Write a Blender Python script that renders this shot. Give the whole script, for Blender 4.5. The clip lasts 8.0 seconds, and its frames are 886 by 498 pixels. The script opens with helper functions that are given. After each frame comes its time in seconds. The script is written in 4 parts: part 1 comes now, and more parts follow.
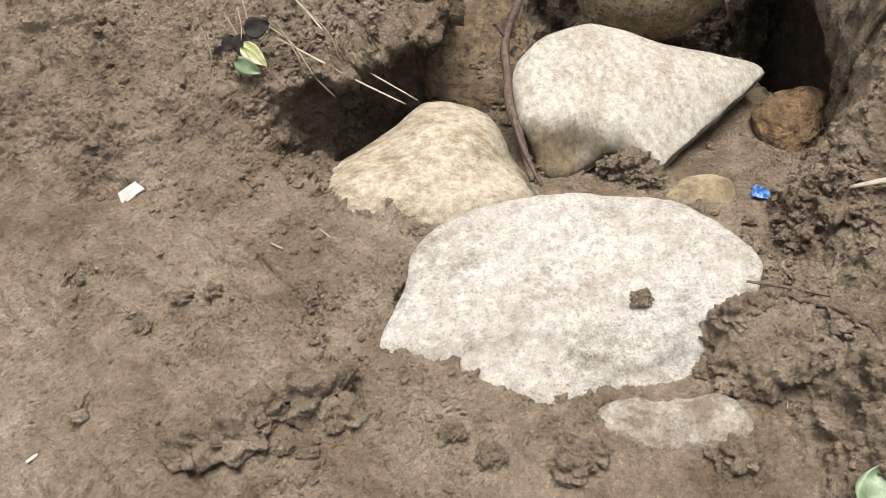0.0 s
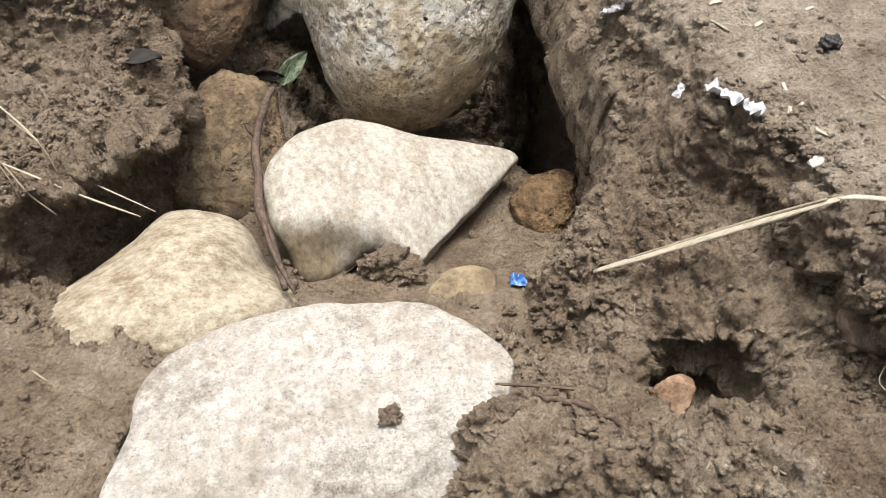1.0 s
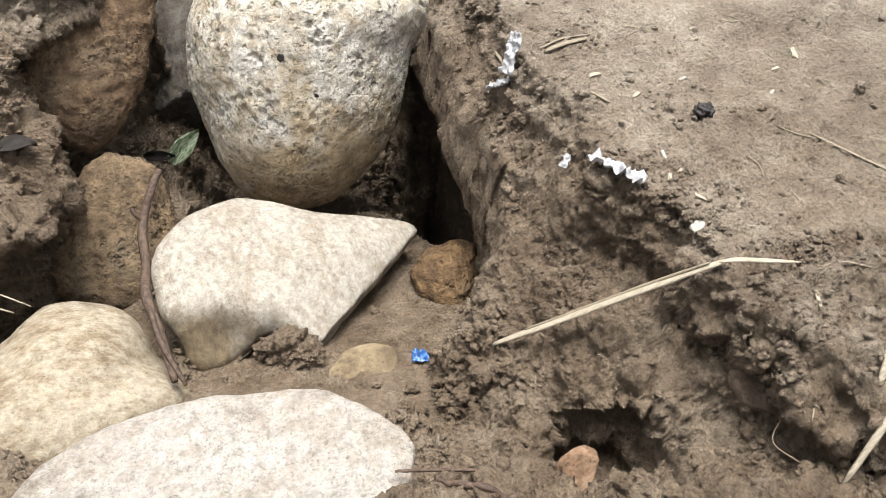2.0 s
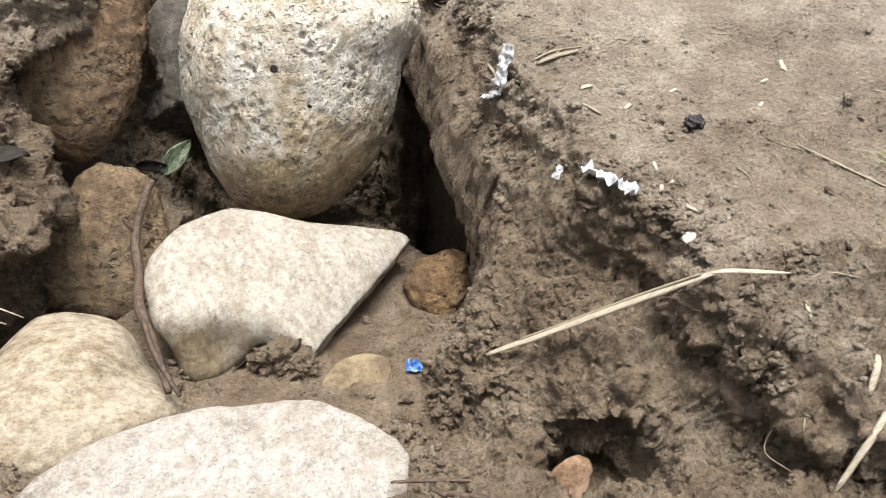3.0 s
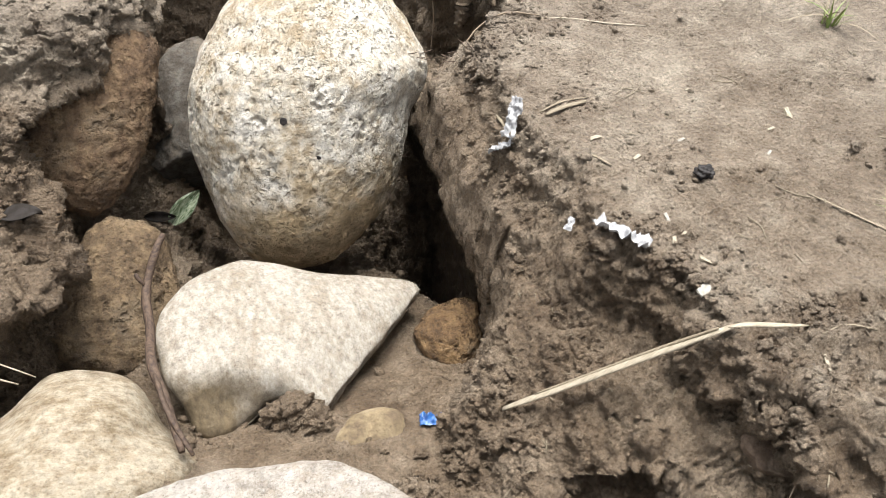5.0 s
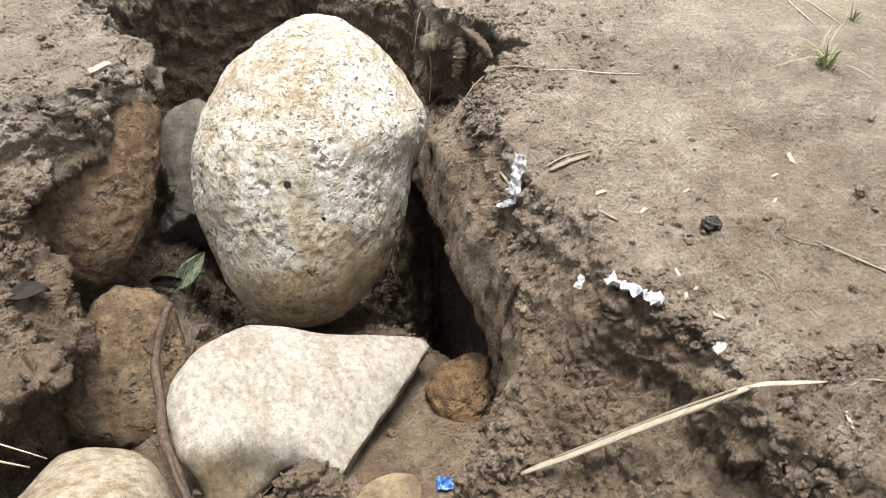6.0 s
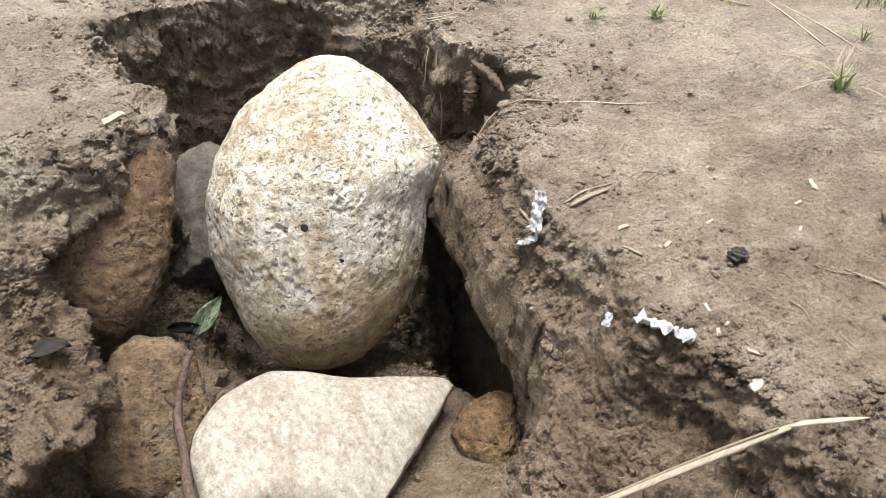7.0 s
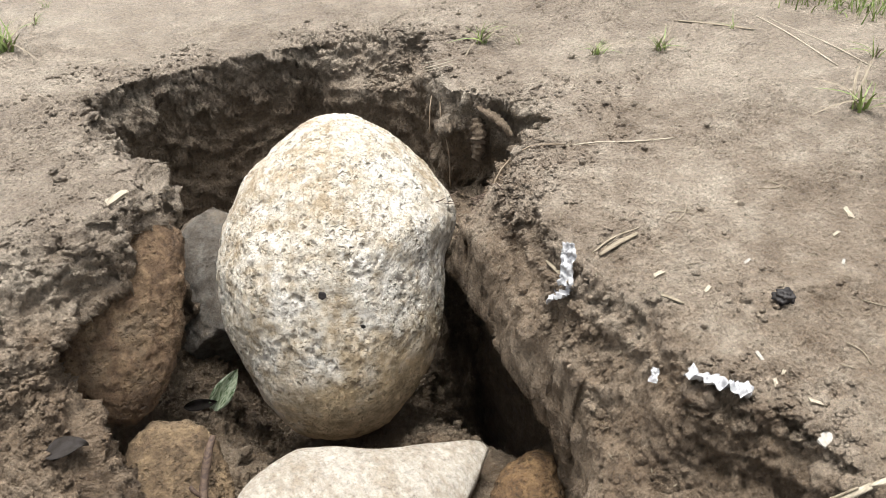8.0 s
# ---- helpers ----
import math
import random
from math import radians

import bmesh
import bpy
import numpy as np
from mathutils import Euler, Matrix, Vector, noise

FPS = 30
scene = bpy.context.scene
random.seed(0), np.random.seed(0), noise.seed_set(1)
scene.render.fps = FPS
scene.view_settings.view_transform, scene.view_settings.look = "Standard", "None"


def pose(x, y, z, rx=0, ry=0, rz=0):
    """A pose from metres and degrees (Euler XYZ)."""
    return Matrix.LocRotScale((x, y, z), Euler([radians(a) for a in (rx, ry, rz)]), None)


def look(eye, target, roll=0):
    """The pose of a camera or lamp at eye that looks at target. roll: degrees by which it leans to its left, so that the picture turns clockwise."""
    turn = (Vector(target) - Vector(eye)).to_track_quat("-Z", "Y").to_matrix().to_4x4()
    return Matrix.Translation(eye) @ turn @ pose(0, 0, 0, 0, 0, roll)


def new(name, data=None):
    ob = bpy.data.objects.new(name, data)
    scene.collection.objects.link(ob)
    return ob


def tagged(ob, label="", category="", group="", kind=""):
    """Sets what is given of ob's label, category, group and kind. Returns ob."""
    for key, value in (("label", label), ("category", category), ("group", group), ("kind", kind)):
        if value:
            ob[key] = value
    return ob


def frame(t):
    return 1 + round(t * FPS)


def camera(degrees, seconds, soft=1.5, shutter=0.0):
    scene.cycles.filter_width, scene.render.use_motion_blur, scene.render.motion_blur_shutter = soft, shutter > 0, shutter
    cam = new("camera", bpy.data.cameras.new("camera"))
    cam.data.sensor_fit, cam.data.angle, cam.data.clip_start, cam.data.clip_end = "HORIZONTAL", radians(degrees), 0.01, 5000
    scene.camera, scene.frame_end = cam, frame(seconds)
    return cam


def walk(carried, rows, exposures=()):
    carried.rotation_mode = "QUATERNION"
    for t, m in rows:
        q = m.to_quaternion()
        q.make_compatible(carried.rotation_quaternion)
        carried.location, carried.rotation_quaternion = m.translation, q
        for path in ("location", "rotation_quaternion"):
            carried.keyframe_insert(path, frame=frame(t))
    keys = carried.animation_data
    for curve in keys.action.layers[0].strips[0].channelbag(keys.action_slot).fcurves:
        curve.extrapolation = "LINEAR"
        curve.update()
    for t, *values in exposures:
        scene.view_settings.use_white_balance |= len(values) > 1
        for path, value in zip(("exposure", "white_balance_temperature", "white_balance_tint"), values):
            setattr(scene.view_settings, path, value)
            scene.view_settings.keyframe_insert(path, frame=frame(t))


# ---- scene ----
cam = camera(59.1, 8.0, soft=0.5)
PATH = [
    (0, (0.044, 0.121, 1.056), (-0.118, 1.251, -0.587), -9.1),
    (0.2, (0.069, 0.141, 1.04), (-0.033, 1.299, -0.588), -6.9),
    (0.5, (0.123, 0.176, 1.029), (0.154, 1.379, -0.568), -3.6),
    (1, (0.209, 0.218, 1.008), (0.489, 1.464, -0.531), 2.2),
    (1.5, (0.26, 0.248, 1.009), (0.719, 1.536, -0.451), 5.3),
    (1.7, (0.26, 0.246, 1.008), (0.746, 1.546, -0.432), 5.5),
    (2.8, (0.252, 0.243, 1.016), (0.782, 1.563, -0.39), 5.9),
    (3, (0.25, 0.246, 1.019), (0.786, 1.563, -0.388), 6.2),
    (3.5, (0.251, 0.249, 1.024), (0.79, 1.568, -0.379), 6.1),
    (4, (0.249, 0.253, 1.031), (0.789, 1.58, -0.365), 5.8),
    (4.5, (0.242, 0.274, 1.037), (0.79, 1.618, -0.34), 5.7),
    (4.7, (0.236, 0.277, 1.04), (0.786, 1.634, -0.323), 5.5),
    (5.8, (0.227, 0.315, 1.078), (0.787, 1.725, -0.225), 3.6),
    (6, (0.226, 0.331, 1.09), (0.792, 1.754, -0.197), 2.8),
    (6.5, (0.214, 0.351, 1.106), (0.787, 1.796, -0.152), 1.6),
    (7, (0.205, 0.38, 1.107), (0.771, 1.842, -0.135), 0.4),
    (7.5, (0.209, 0.441, 1.125), (0.787, 1.92, -0.091), -1.7),
    (8, (0.188, 0.492, 1.114), (0.779, 1.996, -0.065), -3.8),
]
walk(cam, [(t, look(eye, target, roll)) for t, eye, target, roll in PATH], [(0, 1.62), (1, 1.71), (4, 1.74), (6.5, 1.74), (8, 1.67)])

# ---- world and sun: bright overcast sky ----
sky_world = bpy.data.worlds.new("overcast_sky")
scene.world = sky_world
sky_world.use_nodes = True
wn, wl = sky_world.node_tree.nodes, sky_world.node_tree.links
sky = wn.new("ShaderNodeTexSky")
sky.sky_type = "NISHITA"
sky.sun_disc = False
sky.sun_elevation, sky.sun_rotation = radians(79), radians(10)
sky.air_density, sky.dust_density = 1.0, 4.0
grey_sky = wn.new("ShaderNodeHueSaturation")
grey_sky.inputs["Saturation"].default_value = 0.18
wl.new(sky.outputs[0], grey_sky.inputs["Color"])
wl.new(grey_sky.outputs[0], wn["Background"].inputs["Color"])
wn["Background"].inputs["Strength"].default_value = 0.094

sun_data = bpy.data.lights.new("sun", "SUN")
sun_data.energy, sun_data.angle, sun_data.color = 2.1, radians(36), (1.0, 0.985, 0.955)
sun = new("sun", sun_data)
sun.matrix_world = look((0.5, 2.5, 6.3), (0.3, 1.4, 0.0))


# ---- numeric helpers ----
rng = np.random.default_rng(11)
PERM = rng.permutation(512)
GRAD = rng.normal(size=(512, 3))
GRAD /= np.linalg.norm(GRAD, axis=1)[:, None]


def hash3(i, j, k):
    return PERM[(PERM[(PERM[i & 511] + j) & 511] + k) & 511]


def perlin(p):
    """Gradient noise, about -0.7 to 0.7, for an array of points."""
    b = np.floor(p).astype(np.int64)
    f = p - b
    u = f * f * f * (f * (f * 6 - 15) + 10)
    out = 0.0
    for dx in (0, 1):
        wx = u[:, 0] if dx else 1 - u[:, 0]
        for dy in (0, 1):
            wy = wx * (u[:, 1] if dy else 1 - u[:, 1])
            for dz in (0, 1):
                g = GRAD[hash3(b[:, 0] + dx, b[:, 1] + dy, b[:, 2] + dz)]
                dot = g[:, 0] * (f[:, 0] - dx) + g[:, 1] * (f[:, 1] - dy) + g[:, 2] * (f[:, 2] - dz)
                out = out + dot * wy * (u[:, 2] if dz else 1 - u[:, 2])
    return out


def fbm(p, octaves=4, gain=0.5, turbulent=False):
    total, amp = 0.0, 1.0
    for o in range(octaves):
        n = perlin(p * 2.03 ** o + 7.3 * o)
        total = total + amp * (np.abs(n) * 2 - 0.4 if turbulent else n)
        amp *= gain
    return total


def worley(p, jitter=0.9, with_cell=False):
    """Distances to the nearest and second nearest of scattered cell points, and a number for the cell."""
    b = np.floor(p).astype(np.int64)
    f = p - b
    d1, d2, cell = np.full(len(p), 9.0), np.full(len(p), 9.0), np.zeros(len(p), int)
    for dx in (-1, 0, 1):
        for dy in (-1, 0, 1):
            for dz in (-1, 0, 1):
                h = hash3(b[:, 0] + dx, b[:, 1] + dy, b[:, 2] + dz)
                g = GRAD[h]
                q = 0.5 + 0.5 * jitter * g + (dx, dy, dz) - f
                d = np.sqrt((q * q).sum(1))
                d2 = np.minimum(d2, np.maximum(d, d1))
                cell = np.where(d < d1, h, cell)
                d1 = np.minimum(d1, d)
    return (d1, d2, PERM[cell] / 511.0) if with_cell else (d1, d2)


def smooth(a, b, x):
    s = np.clip((x - a) / (b - a), 0, 1)
    return s * s * (3 - 2 * s)


def inside_distance(x, y, poly):
    """Distance to the outline of a polygon, positive inside it."""
    pts = np.array(poly, float)
    best, inside = np.full(x.shape, 1e9), np.zeros(x.shape, bool)
    for (ax, ay), (bx, by) in zip(pts, np.roll(pts, -1, 0)):
        ex, ey = bx - ax, by - ay
        s = np.clip(((x - ax) * ex + (y - ay) * ey) / (ex * ex + ey * ey), 0, 1)
        best = np.minimum(best, (x - ax - s * ex) ** 2 + (y - ay - s * ey) ** 2)
        if ey:
            inside ^= ((ay > y) != (by > y)) & (x < ex * (y - ay) / ey + ax)
    return np.sqrt(best) * np.where(inside, 1, -1)


# ---- materials ----
class Nodes:
    """A small builder of procedural materials."""

    def __init__(self, name):
        self.mat = bpy.data.materials.new(name)
        self.mat.use_nodes = True
        self.tree = self.mat.node_tree
        self.bsdf = self.tree.nodes["Principled BSDF"]
        self.place = self.add("ShaderNodeTexCoord").outputs["Object"]

    def add(self, kind):
        return self.tree.nodes.new(kind)

    def link(self, a, b):
        self.tree.links.new(a, b)

    def noise(self, scale, detail=4, rough=0.55, stretch=None):
        n = self.add("ShaderNodeTexNoise")
        n.inputs["Scale"].default_value, n.inputs["Detail"].default_value = scale, detail
        n.inputs["Roughness"].default_value = rough
        source = self.place
        if stretch:
            m = self.add("ShaderNodeMapping")
            m.inputs["Scale"].default_value = stretch
            m.inputs["Rotation"].default_value = (0.3, 0.2, 0.5)
            self.link(source, m.inputs["Vector"])
            source = m.outputs[0]
        self.link(source, n.inputs["Vector"])
        return n.outputs["Fac"]

    def cells(self, scale, feature="F1"):
        n = self.add("ShaderNodeTexVoronoi")
        n.inputs["Scale"].default_value = scale
        n.feature = feature
        self.link(self.place, n.inputs["Vector"])
        return n.outputs["Distance"]

    def ramp(self, fac, *stops):
        n = self.add("ShaderNodeValToRGB")
        e = n.color_ramp.elements
        while len(e) < len(stops):
            e.new(0.5)
        for el, (pos, col) in zip(e, stops):
            el.position = pos
            el.color = (*col, 1) if len(col) == 3 else (col[0], col[0], col[0], 1)
        self.link(fac, n.inputs["Fac"])
        return n.outputs["Color"]

    def mix(self, fac, a, b, kind="MIX"):
        n = self.add("ShaderNodeMix")
        n.data_type, n.blend_type = "RGBA", kind
        for sock, v in ((n.inputs["Factor"], fac), (n.inputs[6], a), (n.inputs[7], b)):
            if isinstance(v, (int, float)):
                sock.default_value = v
            elif isinstance(v, tuple):
                sock.default_value = (*v, 1)
            else:
                self.link(v, sock)
        return n.outputs[2]

    def math(self, op, a, b=0.0):
        n = self.add("ShaderNodeMath")
        n.operation = op
        for sock, v in zip(n.inputs, (a, b)):
            if isinstance(v, (int, float)):
                sock.default_value = v
            else:
                self.link(v, sock)
        return n.outputs[0]

    def bump(self, height, distance, strength=1.0, onto=None):
        n = self.add("ShaderNodeBump")
        n.inputs["Distance"].default_value, n.inputs["Strength"].default_value = distance, strength
        self.link(height, n.inputs["Height"])
        if onto is not None:
            self.link(onto, n.inputs["Normal"])
        return n.outputs[0]

    def done(self, colour, rough, normal=None, specular=0.4):
        for key, v in (("Base Color", colour), ("Roughness", rough)):
            if isinstance(v, (int, float)):
                self.bsdf.inputs[key].default_value = v
            elif isinstance(v, tuple):
                self.bsdf.inputs[key].default_value = (*v, 1)
            else:
                self.link(v, self.bsdf.inputs[key])
        self.bsdf.inputs["Specular IOR Level"].default_value = specular
        if normal is not None:
            self.link(normal, self.bsdf.inputs["Normal"])
        return self.mat


def mud_material(name, wet, moist, dry, crust_sheen_from=None):
    m = Nodes(name)
    stains = m.noise(3.2, 5, 0.6)
    patches = m.noise(17, 4, 0.6)
    grain = m.noise(95, 6, 0.72)
    sand = m.noise(620, 2, 0.6)
    tone = m.math("ADD", m.math("MULTIPLY", stains, 0.55), m.math("MULTIPLY", patches, 0.45))
    colour = m.ramp(tone, (0.36, wet), (0.49, moist), (0.62, dry))
    if crust_sheen_from is not None:
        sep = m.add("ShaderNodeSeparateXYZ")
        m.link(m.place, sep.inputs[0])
        # paler on top and away from the gully's mouth: dry crust plus painted sheen
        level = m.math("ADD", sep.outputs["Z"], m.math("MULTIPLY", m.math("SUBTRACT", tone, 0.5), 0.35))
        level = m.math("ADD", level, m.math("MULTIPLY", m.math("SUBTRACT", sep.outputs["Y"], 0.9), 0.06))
        crust_sheen = m.add("ShaderNodeMapRange")
        crust_sheen.inputs["From Min"].default_value, crust_sheen.inputs["From Max"].default_value = crust_sheen_from
        m.link(level, crust_sheen.inputs["Value"])
        # pale tones raised to carry the sky's grazing sheen on the bank top
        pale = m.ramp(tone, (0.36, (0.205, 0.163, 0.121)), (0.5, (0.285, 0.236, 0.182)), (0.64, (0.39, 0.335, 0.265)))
        colour = m.mix(m.math("MULTIPLY", crust_sheen.outputs[0], 0.85), colour, pale)
    colour = m.mix(0.5, colour, m.ramp(grain, (0.32, (0.4,)), (0.5, (1.0,)), (0.70, (1.7,))), "MULTIPLY")
    colour = m.mix(0.42, colour, m.ramp(sand, (0.35, (0.45,)), (0.52, (1.0,)), (0.68, (1.9,))), "MULTIPLY")
    specks = m.math("MULTIPLY", m.ramp(m.cells(210), (0.13, (1.0,)), (0.20, (0.0,))), m.ramp(m.noise(23, 3, 0.6), (0.47, (0.0,)), (0.56, (1.0,))))
    colour = m.mix(m.math("MULTIPLY", specks, 0.75), colour, (0.36, 0.31, 0.24))
    flecks = m.math("MULTIPLY", m.ramp(m.cells(140), (0.12, (1.0,)), (0.19, (0.0,))), m.ramp(m.noise(31, 3, 0.6), (0.50, (0.0,)), (0.58, (1.0,))))
    colour = m.mix(m.math("MULTIPLY", flecks, 0.7), colour, (0.05, 0.036, 0.024))
    rough = m.ramp(patches, (0.36, (0.46,)), (0.6, (0.76,)))
    broken = m.noise(34, 9, 0.68)
    crumb = m.math("MULTIPLY", m.cells(120), -1.0)
    b = m.bump(sand, 0.004, 0.8)
    b = m.bump(crumb, 0.009, 0.9, b)
    b = m.bump(broken, 0.040, 0.9, b)
    return m.done(colour, rough, b, 0.36)


def stone_material(name, pale, tan, dark, fleck, streak=None, mud=0.3, pits=0.004, scale=1.0, rough=0.8, stain=None, holes=0.0):
    """Weathered boulder: pale and tan mottling, mineral flecks, dried mud in patches, pits and fine grain."""
    m = Nodes(name)
    big = m.noise(4.5 * scale, 12, 0.66, streak)
    mid = m.noise(24 * scale, 10, 0.70, streak)
    fine = m.noise(260, 4, 0.75)
    tone = m.math("ADD", m.math("MULTIPLY", big, 0.45), m.math("MULTIPLY", mid, 0.55))
    colour = m.ramp(tone, (0.40, dark), (0.485, tan), (0.56, pale))
    flecks = m.ramp(m.noise(150, 3, 0.8), (0.33, fleck), (0.44, (1.0, 1.0, 1.0)), (0.70, (1.22, 1.2, 1.17)))
    colour = m.mix(0.75, colour, flecks, "MULTIPLY")
    colour = m.mix(0.45, colour, m.ramp(m.noise(58, 8, 0.76), (0.34, (0.4,)), (0.48, (1.05,)), (0.64, (1.5,))), "MULTIPLY")
    soil_at = m.math("ADD", m.math("MULTIPLY", m.noise(4.1, 8, 0.72), 0.8), m.math("MULTIPLY", fine, 0.2))
    soil = m.ramp(soil_at, (0.64 - 0.3 * mud, (0.0,)), (0.74 - 0.3 * mud, (1.0,)))
    colour = m.mix(m.math("MULTIPLY", soil, 0.72), colour, m.ramp(mid, (0.38, (0.10, 0.073, 0.047)), (0.62, (0.22, 0.172, 0.122))))
    if stain:
        spot, reach, tint, share = stain
        away = m.add("ShaderNodeVectorMath")
        away.operation = "DISTANCE"
        away.inputs[1].default_value = spot
        m.link(m.place, away.inputs[0])
        ragged = m.math("ADD", m.math("DIVIDE", away.outputs["Value"], reach), m.math("MULTIPLY", m.math("SUBTRACT", m.noise(9, 9, 0.7), 0.5), 1.2))
        shade = m.mix(0.8, tint, m.ramp(mid, (0.36, (0.5,)), (0.6, (1.5,))), "MULTIPLY")
        colour = m.mix(m.math("MULTIPLY", m.ramp(ragged, (0.6, (1.0,)), (1.05, (0.0,))), share), colour, shade)
    b = m.bump(fine, 0.004, 0.8)
    b = m.bump(m.noise(60, 8, 0.75), pits * 1.3, 0.95, b)
    b = m.bump(mid, pits, 0.9, b)
    if holes:
        where = m.ramp(m.noise(9, 5, 0.65), (0.45, (0.0,)), (0.56, (1.0,)))
        worn = m.add("ShaderNodeVectorMath")
        worn.operation = "ADD"
        m.link(m.place, worn.inputs[0])
        shift = m.add("ShaderNodeTexNoise")
        shift.inputs["Scale"].default_value = 38
        m.link(m.place, shift.inputs["Vector"])
        small = m.add("ShaderNodeVectorMath")
        small.operation = "SCALE"
        small.inputs["Scale"].default_value = 0.028
        m.link(shift.outputs["Color"], small.inputs[0])
        m.link(small.outputs[0], worn.inputs[1])
        straight, m.place = m.place, worn.outputs[0]
        pit = m.math("MULTIPLY", m.ramp(m.cells(44), (0.14, (1.0,)), (0.36, (0.0,))), where)
        pin = m.math("MULTIPLY", m.ramp(m.cells(105), (0.12, (1.0,)), (0.34, (0.0,))), m.ramp(m.noise(16, 4, 0.65), (0.42, (0.0,)), (0.55, (1.0,))))
        m.place = straight
        cavity = m.math("MAXIMUM", pit, m.math("MULTIPLY", pin, 0.7))
        colour = m.mix(m.math("MULTIPLY", cavity, 0.5), colour, tuple(0.72 * v for v in dark))
        b = m.bump(cavity, holes, 1.0, b)
        b.node.invert = True
    return m.done(colour, m.ramp(mid, (0.3, (rough - 0.15,)), (0.7, (rough + 0.1,))), b, 0.3)


def plain_material(name, a, b, scale=40.0, rough=0.7, bump=0.001, stretch=None, specular=0.35):
    m = Nodes(name)
    n = m.noise(scale, 4, 0.6, stretch)
    f = m.noise(scale * 7, 2, 0.6)
    colour = m.mix(0.4, m.ramp(n, (0.35, a), (0.65, b)), m.ramp(f, (0.3, (0.65,)), (0.7, (1.25,))), "MULTIPLY")
    return m.done(colour, rough, m.bump(n, bump, 0.8), specular)


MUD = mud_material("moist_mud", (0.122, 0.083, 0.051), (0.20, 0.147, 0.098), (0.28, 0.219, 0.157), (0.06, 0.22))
CLOD = mud_material("clod_mud", (0.115, 0.081, 0.052), (0.185, 0.136, 0.091), (0.26, 0.2, 0.14))
PITTED = stone_material("pitted_limestone", (0.72, 0.68, 0.61), (0.58, 0.52, 0.425), (0.39, 0.31, 0.21), (0.45, 0.39, 0.31), None, 0.06, 0.012, stain=((0.0, -0.24, -0.36), 0.40, (0.50, 0.37, 0.215), 0.85), holes=0.012)
GRANITE = stone_material("white_granite", (0.51, 0.475, 0.43), (0.43, 0.388, 0.338), (0.36, 0.308, 0.25), (0.5, 0.43, 0.37), None, 0.36, 0.014, 1.7)
OCHRE = stone_material("ochre_sandstone", (0.42, 0.365, 0.28), (0.32, 0.262, 0.185), (0.19, 0.142, 0.085), (0.6, 0.55, 0.45), (1.0, 1.7, 1.1), 0.26, 0.008, 1.4, stain=((-0.12, -0.2, -0.02), 0.16, (0.25, 0.165, 0.075), 0.6))
PALE = stone_material("smooth_grey_quartzite", (0.39, 0.36, 0.312), (0.32, 0.285, 0.235), (0.255, 0.215, 0.165), (0.6, 0.55, 0.5), (2.0, 1.0, 1.3), 0.10, 0.006, 1.5, stain=((-0.17, -0.24, 0.0), 0.17, (0.15, 0.11, 0.06), 0.9))
MUDDY = stone_material("muddy_white_stone", (0.40, 0.36, 0.305), (0.29, 0.25, 0.2), (0.17, 0.13, 0.09), (0.6, 0.55, 0.5), None, 0.60, 0.010)
SUNK = stone_material("muddy_yellow_stone", (0.27, 0.215, 0.135), (0.21, 0.16, 0.095), (0.13, 0.095, 0.06), (0.6, 0.55, 0.5), None, 0.55, 0.004)
TAN = stone_material("tan_sandstone", (0.25, 0.178, 0.105), (0.165, 0.114, 0.068), (0.08, 0.055, 0.033), (0.45, 0.4, 0.35), None, 0.42, 0.014, holes=0.008)
BROWN = stone_material("brown_sandstone", (0.27, 0.185, 0.11), (0.18, 0.115, 0.068), (0.09, 0.058, 0.036), (0.4, 0.35, 0.3), None, 0.40, 0.020, holes=0.008)
SLATE = stone_material("grey_stone", (0.15, 0.138, 0.122), (0.095, 0.082, 0.067), (0.06, 0.047, 0.035), (0.5, 0.5, 0.5), None, 0.42, 0.012)
RUST = stone_material("rust_stone", (0.26, 0.165, 0.082), (0.155, 0.094, 0.047), (0.06, 0.036, 0.02), (0.35, 0.3, 0.25), (1.0, 1.0, 2.4), 0.30, 0.014, holes=0.012)
PINK = stone_material("pink_granite", (0.33, 0.225, 0.15), (0.25, 0.155, 0.095), (0.14, 0.085, 0.05), (0.4, 0.35, 0.3), None, 0.25, 0.006)


# ---- mesh helpers ----
def mesh_object(name, verts, faces, material, parent=None, flat=False):
    me = bpy.data.meshes.new(name)
    me.from_pydata([tuple(v) for v in verts] if not isinstance(verts, np.ndarray) else verts.tolist(), [], faces)
    me.materials.append(material)
    if not flat:
        me.polygons.foreach_set("use_smooth", [True] * len(me.polygons))
    me.update()
    ob = new(name, me)
    if parent is not None:
        ob.parent = parent
    return ob


SPHERES = {}


def unit_sphere(level):
    if level not in SPHERES:
        bm = bmesh.new()
        bmesh.ops.create_icosphere(bm, subdivisions=level, radius=1)
        bm.verts.index_update()
        SPHERES[level] = (np.array([v.co for v in bm.verts]), [tuple(v.index for v in f.verts) for f in bm.faces])
        bm.free()
    return SPHERES[level]


def ring_radius(theta, radii):
    """Smooth closed curve through evenly spaced radii."""
    r = np.array(radii)
    n = len(r)
    s = (theta % (2 * math.pi)) / (2 * math.pi) * n
    i = np.floor(s).astype(int)
    f = s - i
    p0, p1, p2, p3 = (r[(i + k) % n] for k in (-1, 0, 1, 2))
    return p1 + 0.5 * f * (p2 - p0 + f * (2 * p0 - 5 * p1 + 4 * p2 - p3 + f * (3 * (p1 - p2) + p3 - p0)))


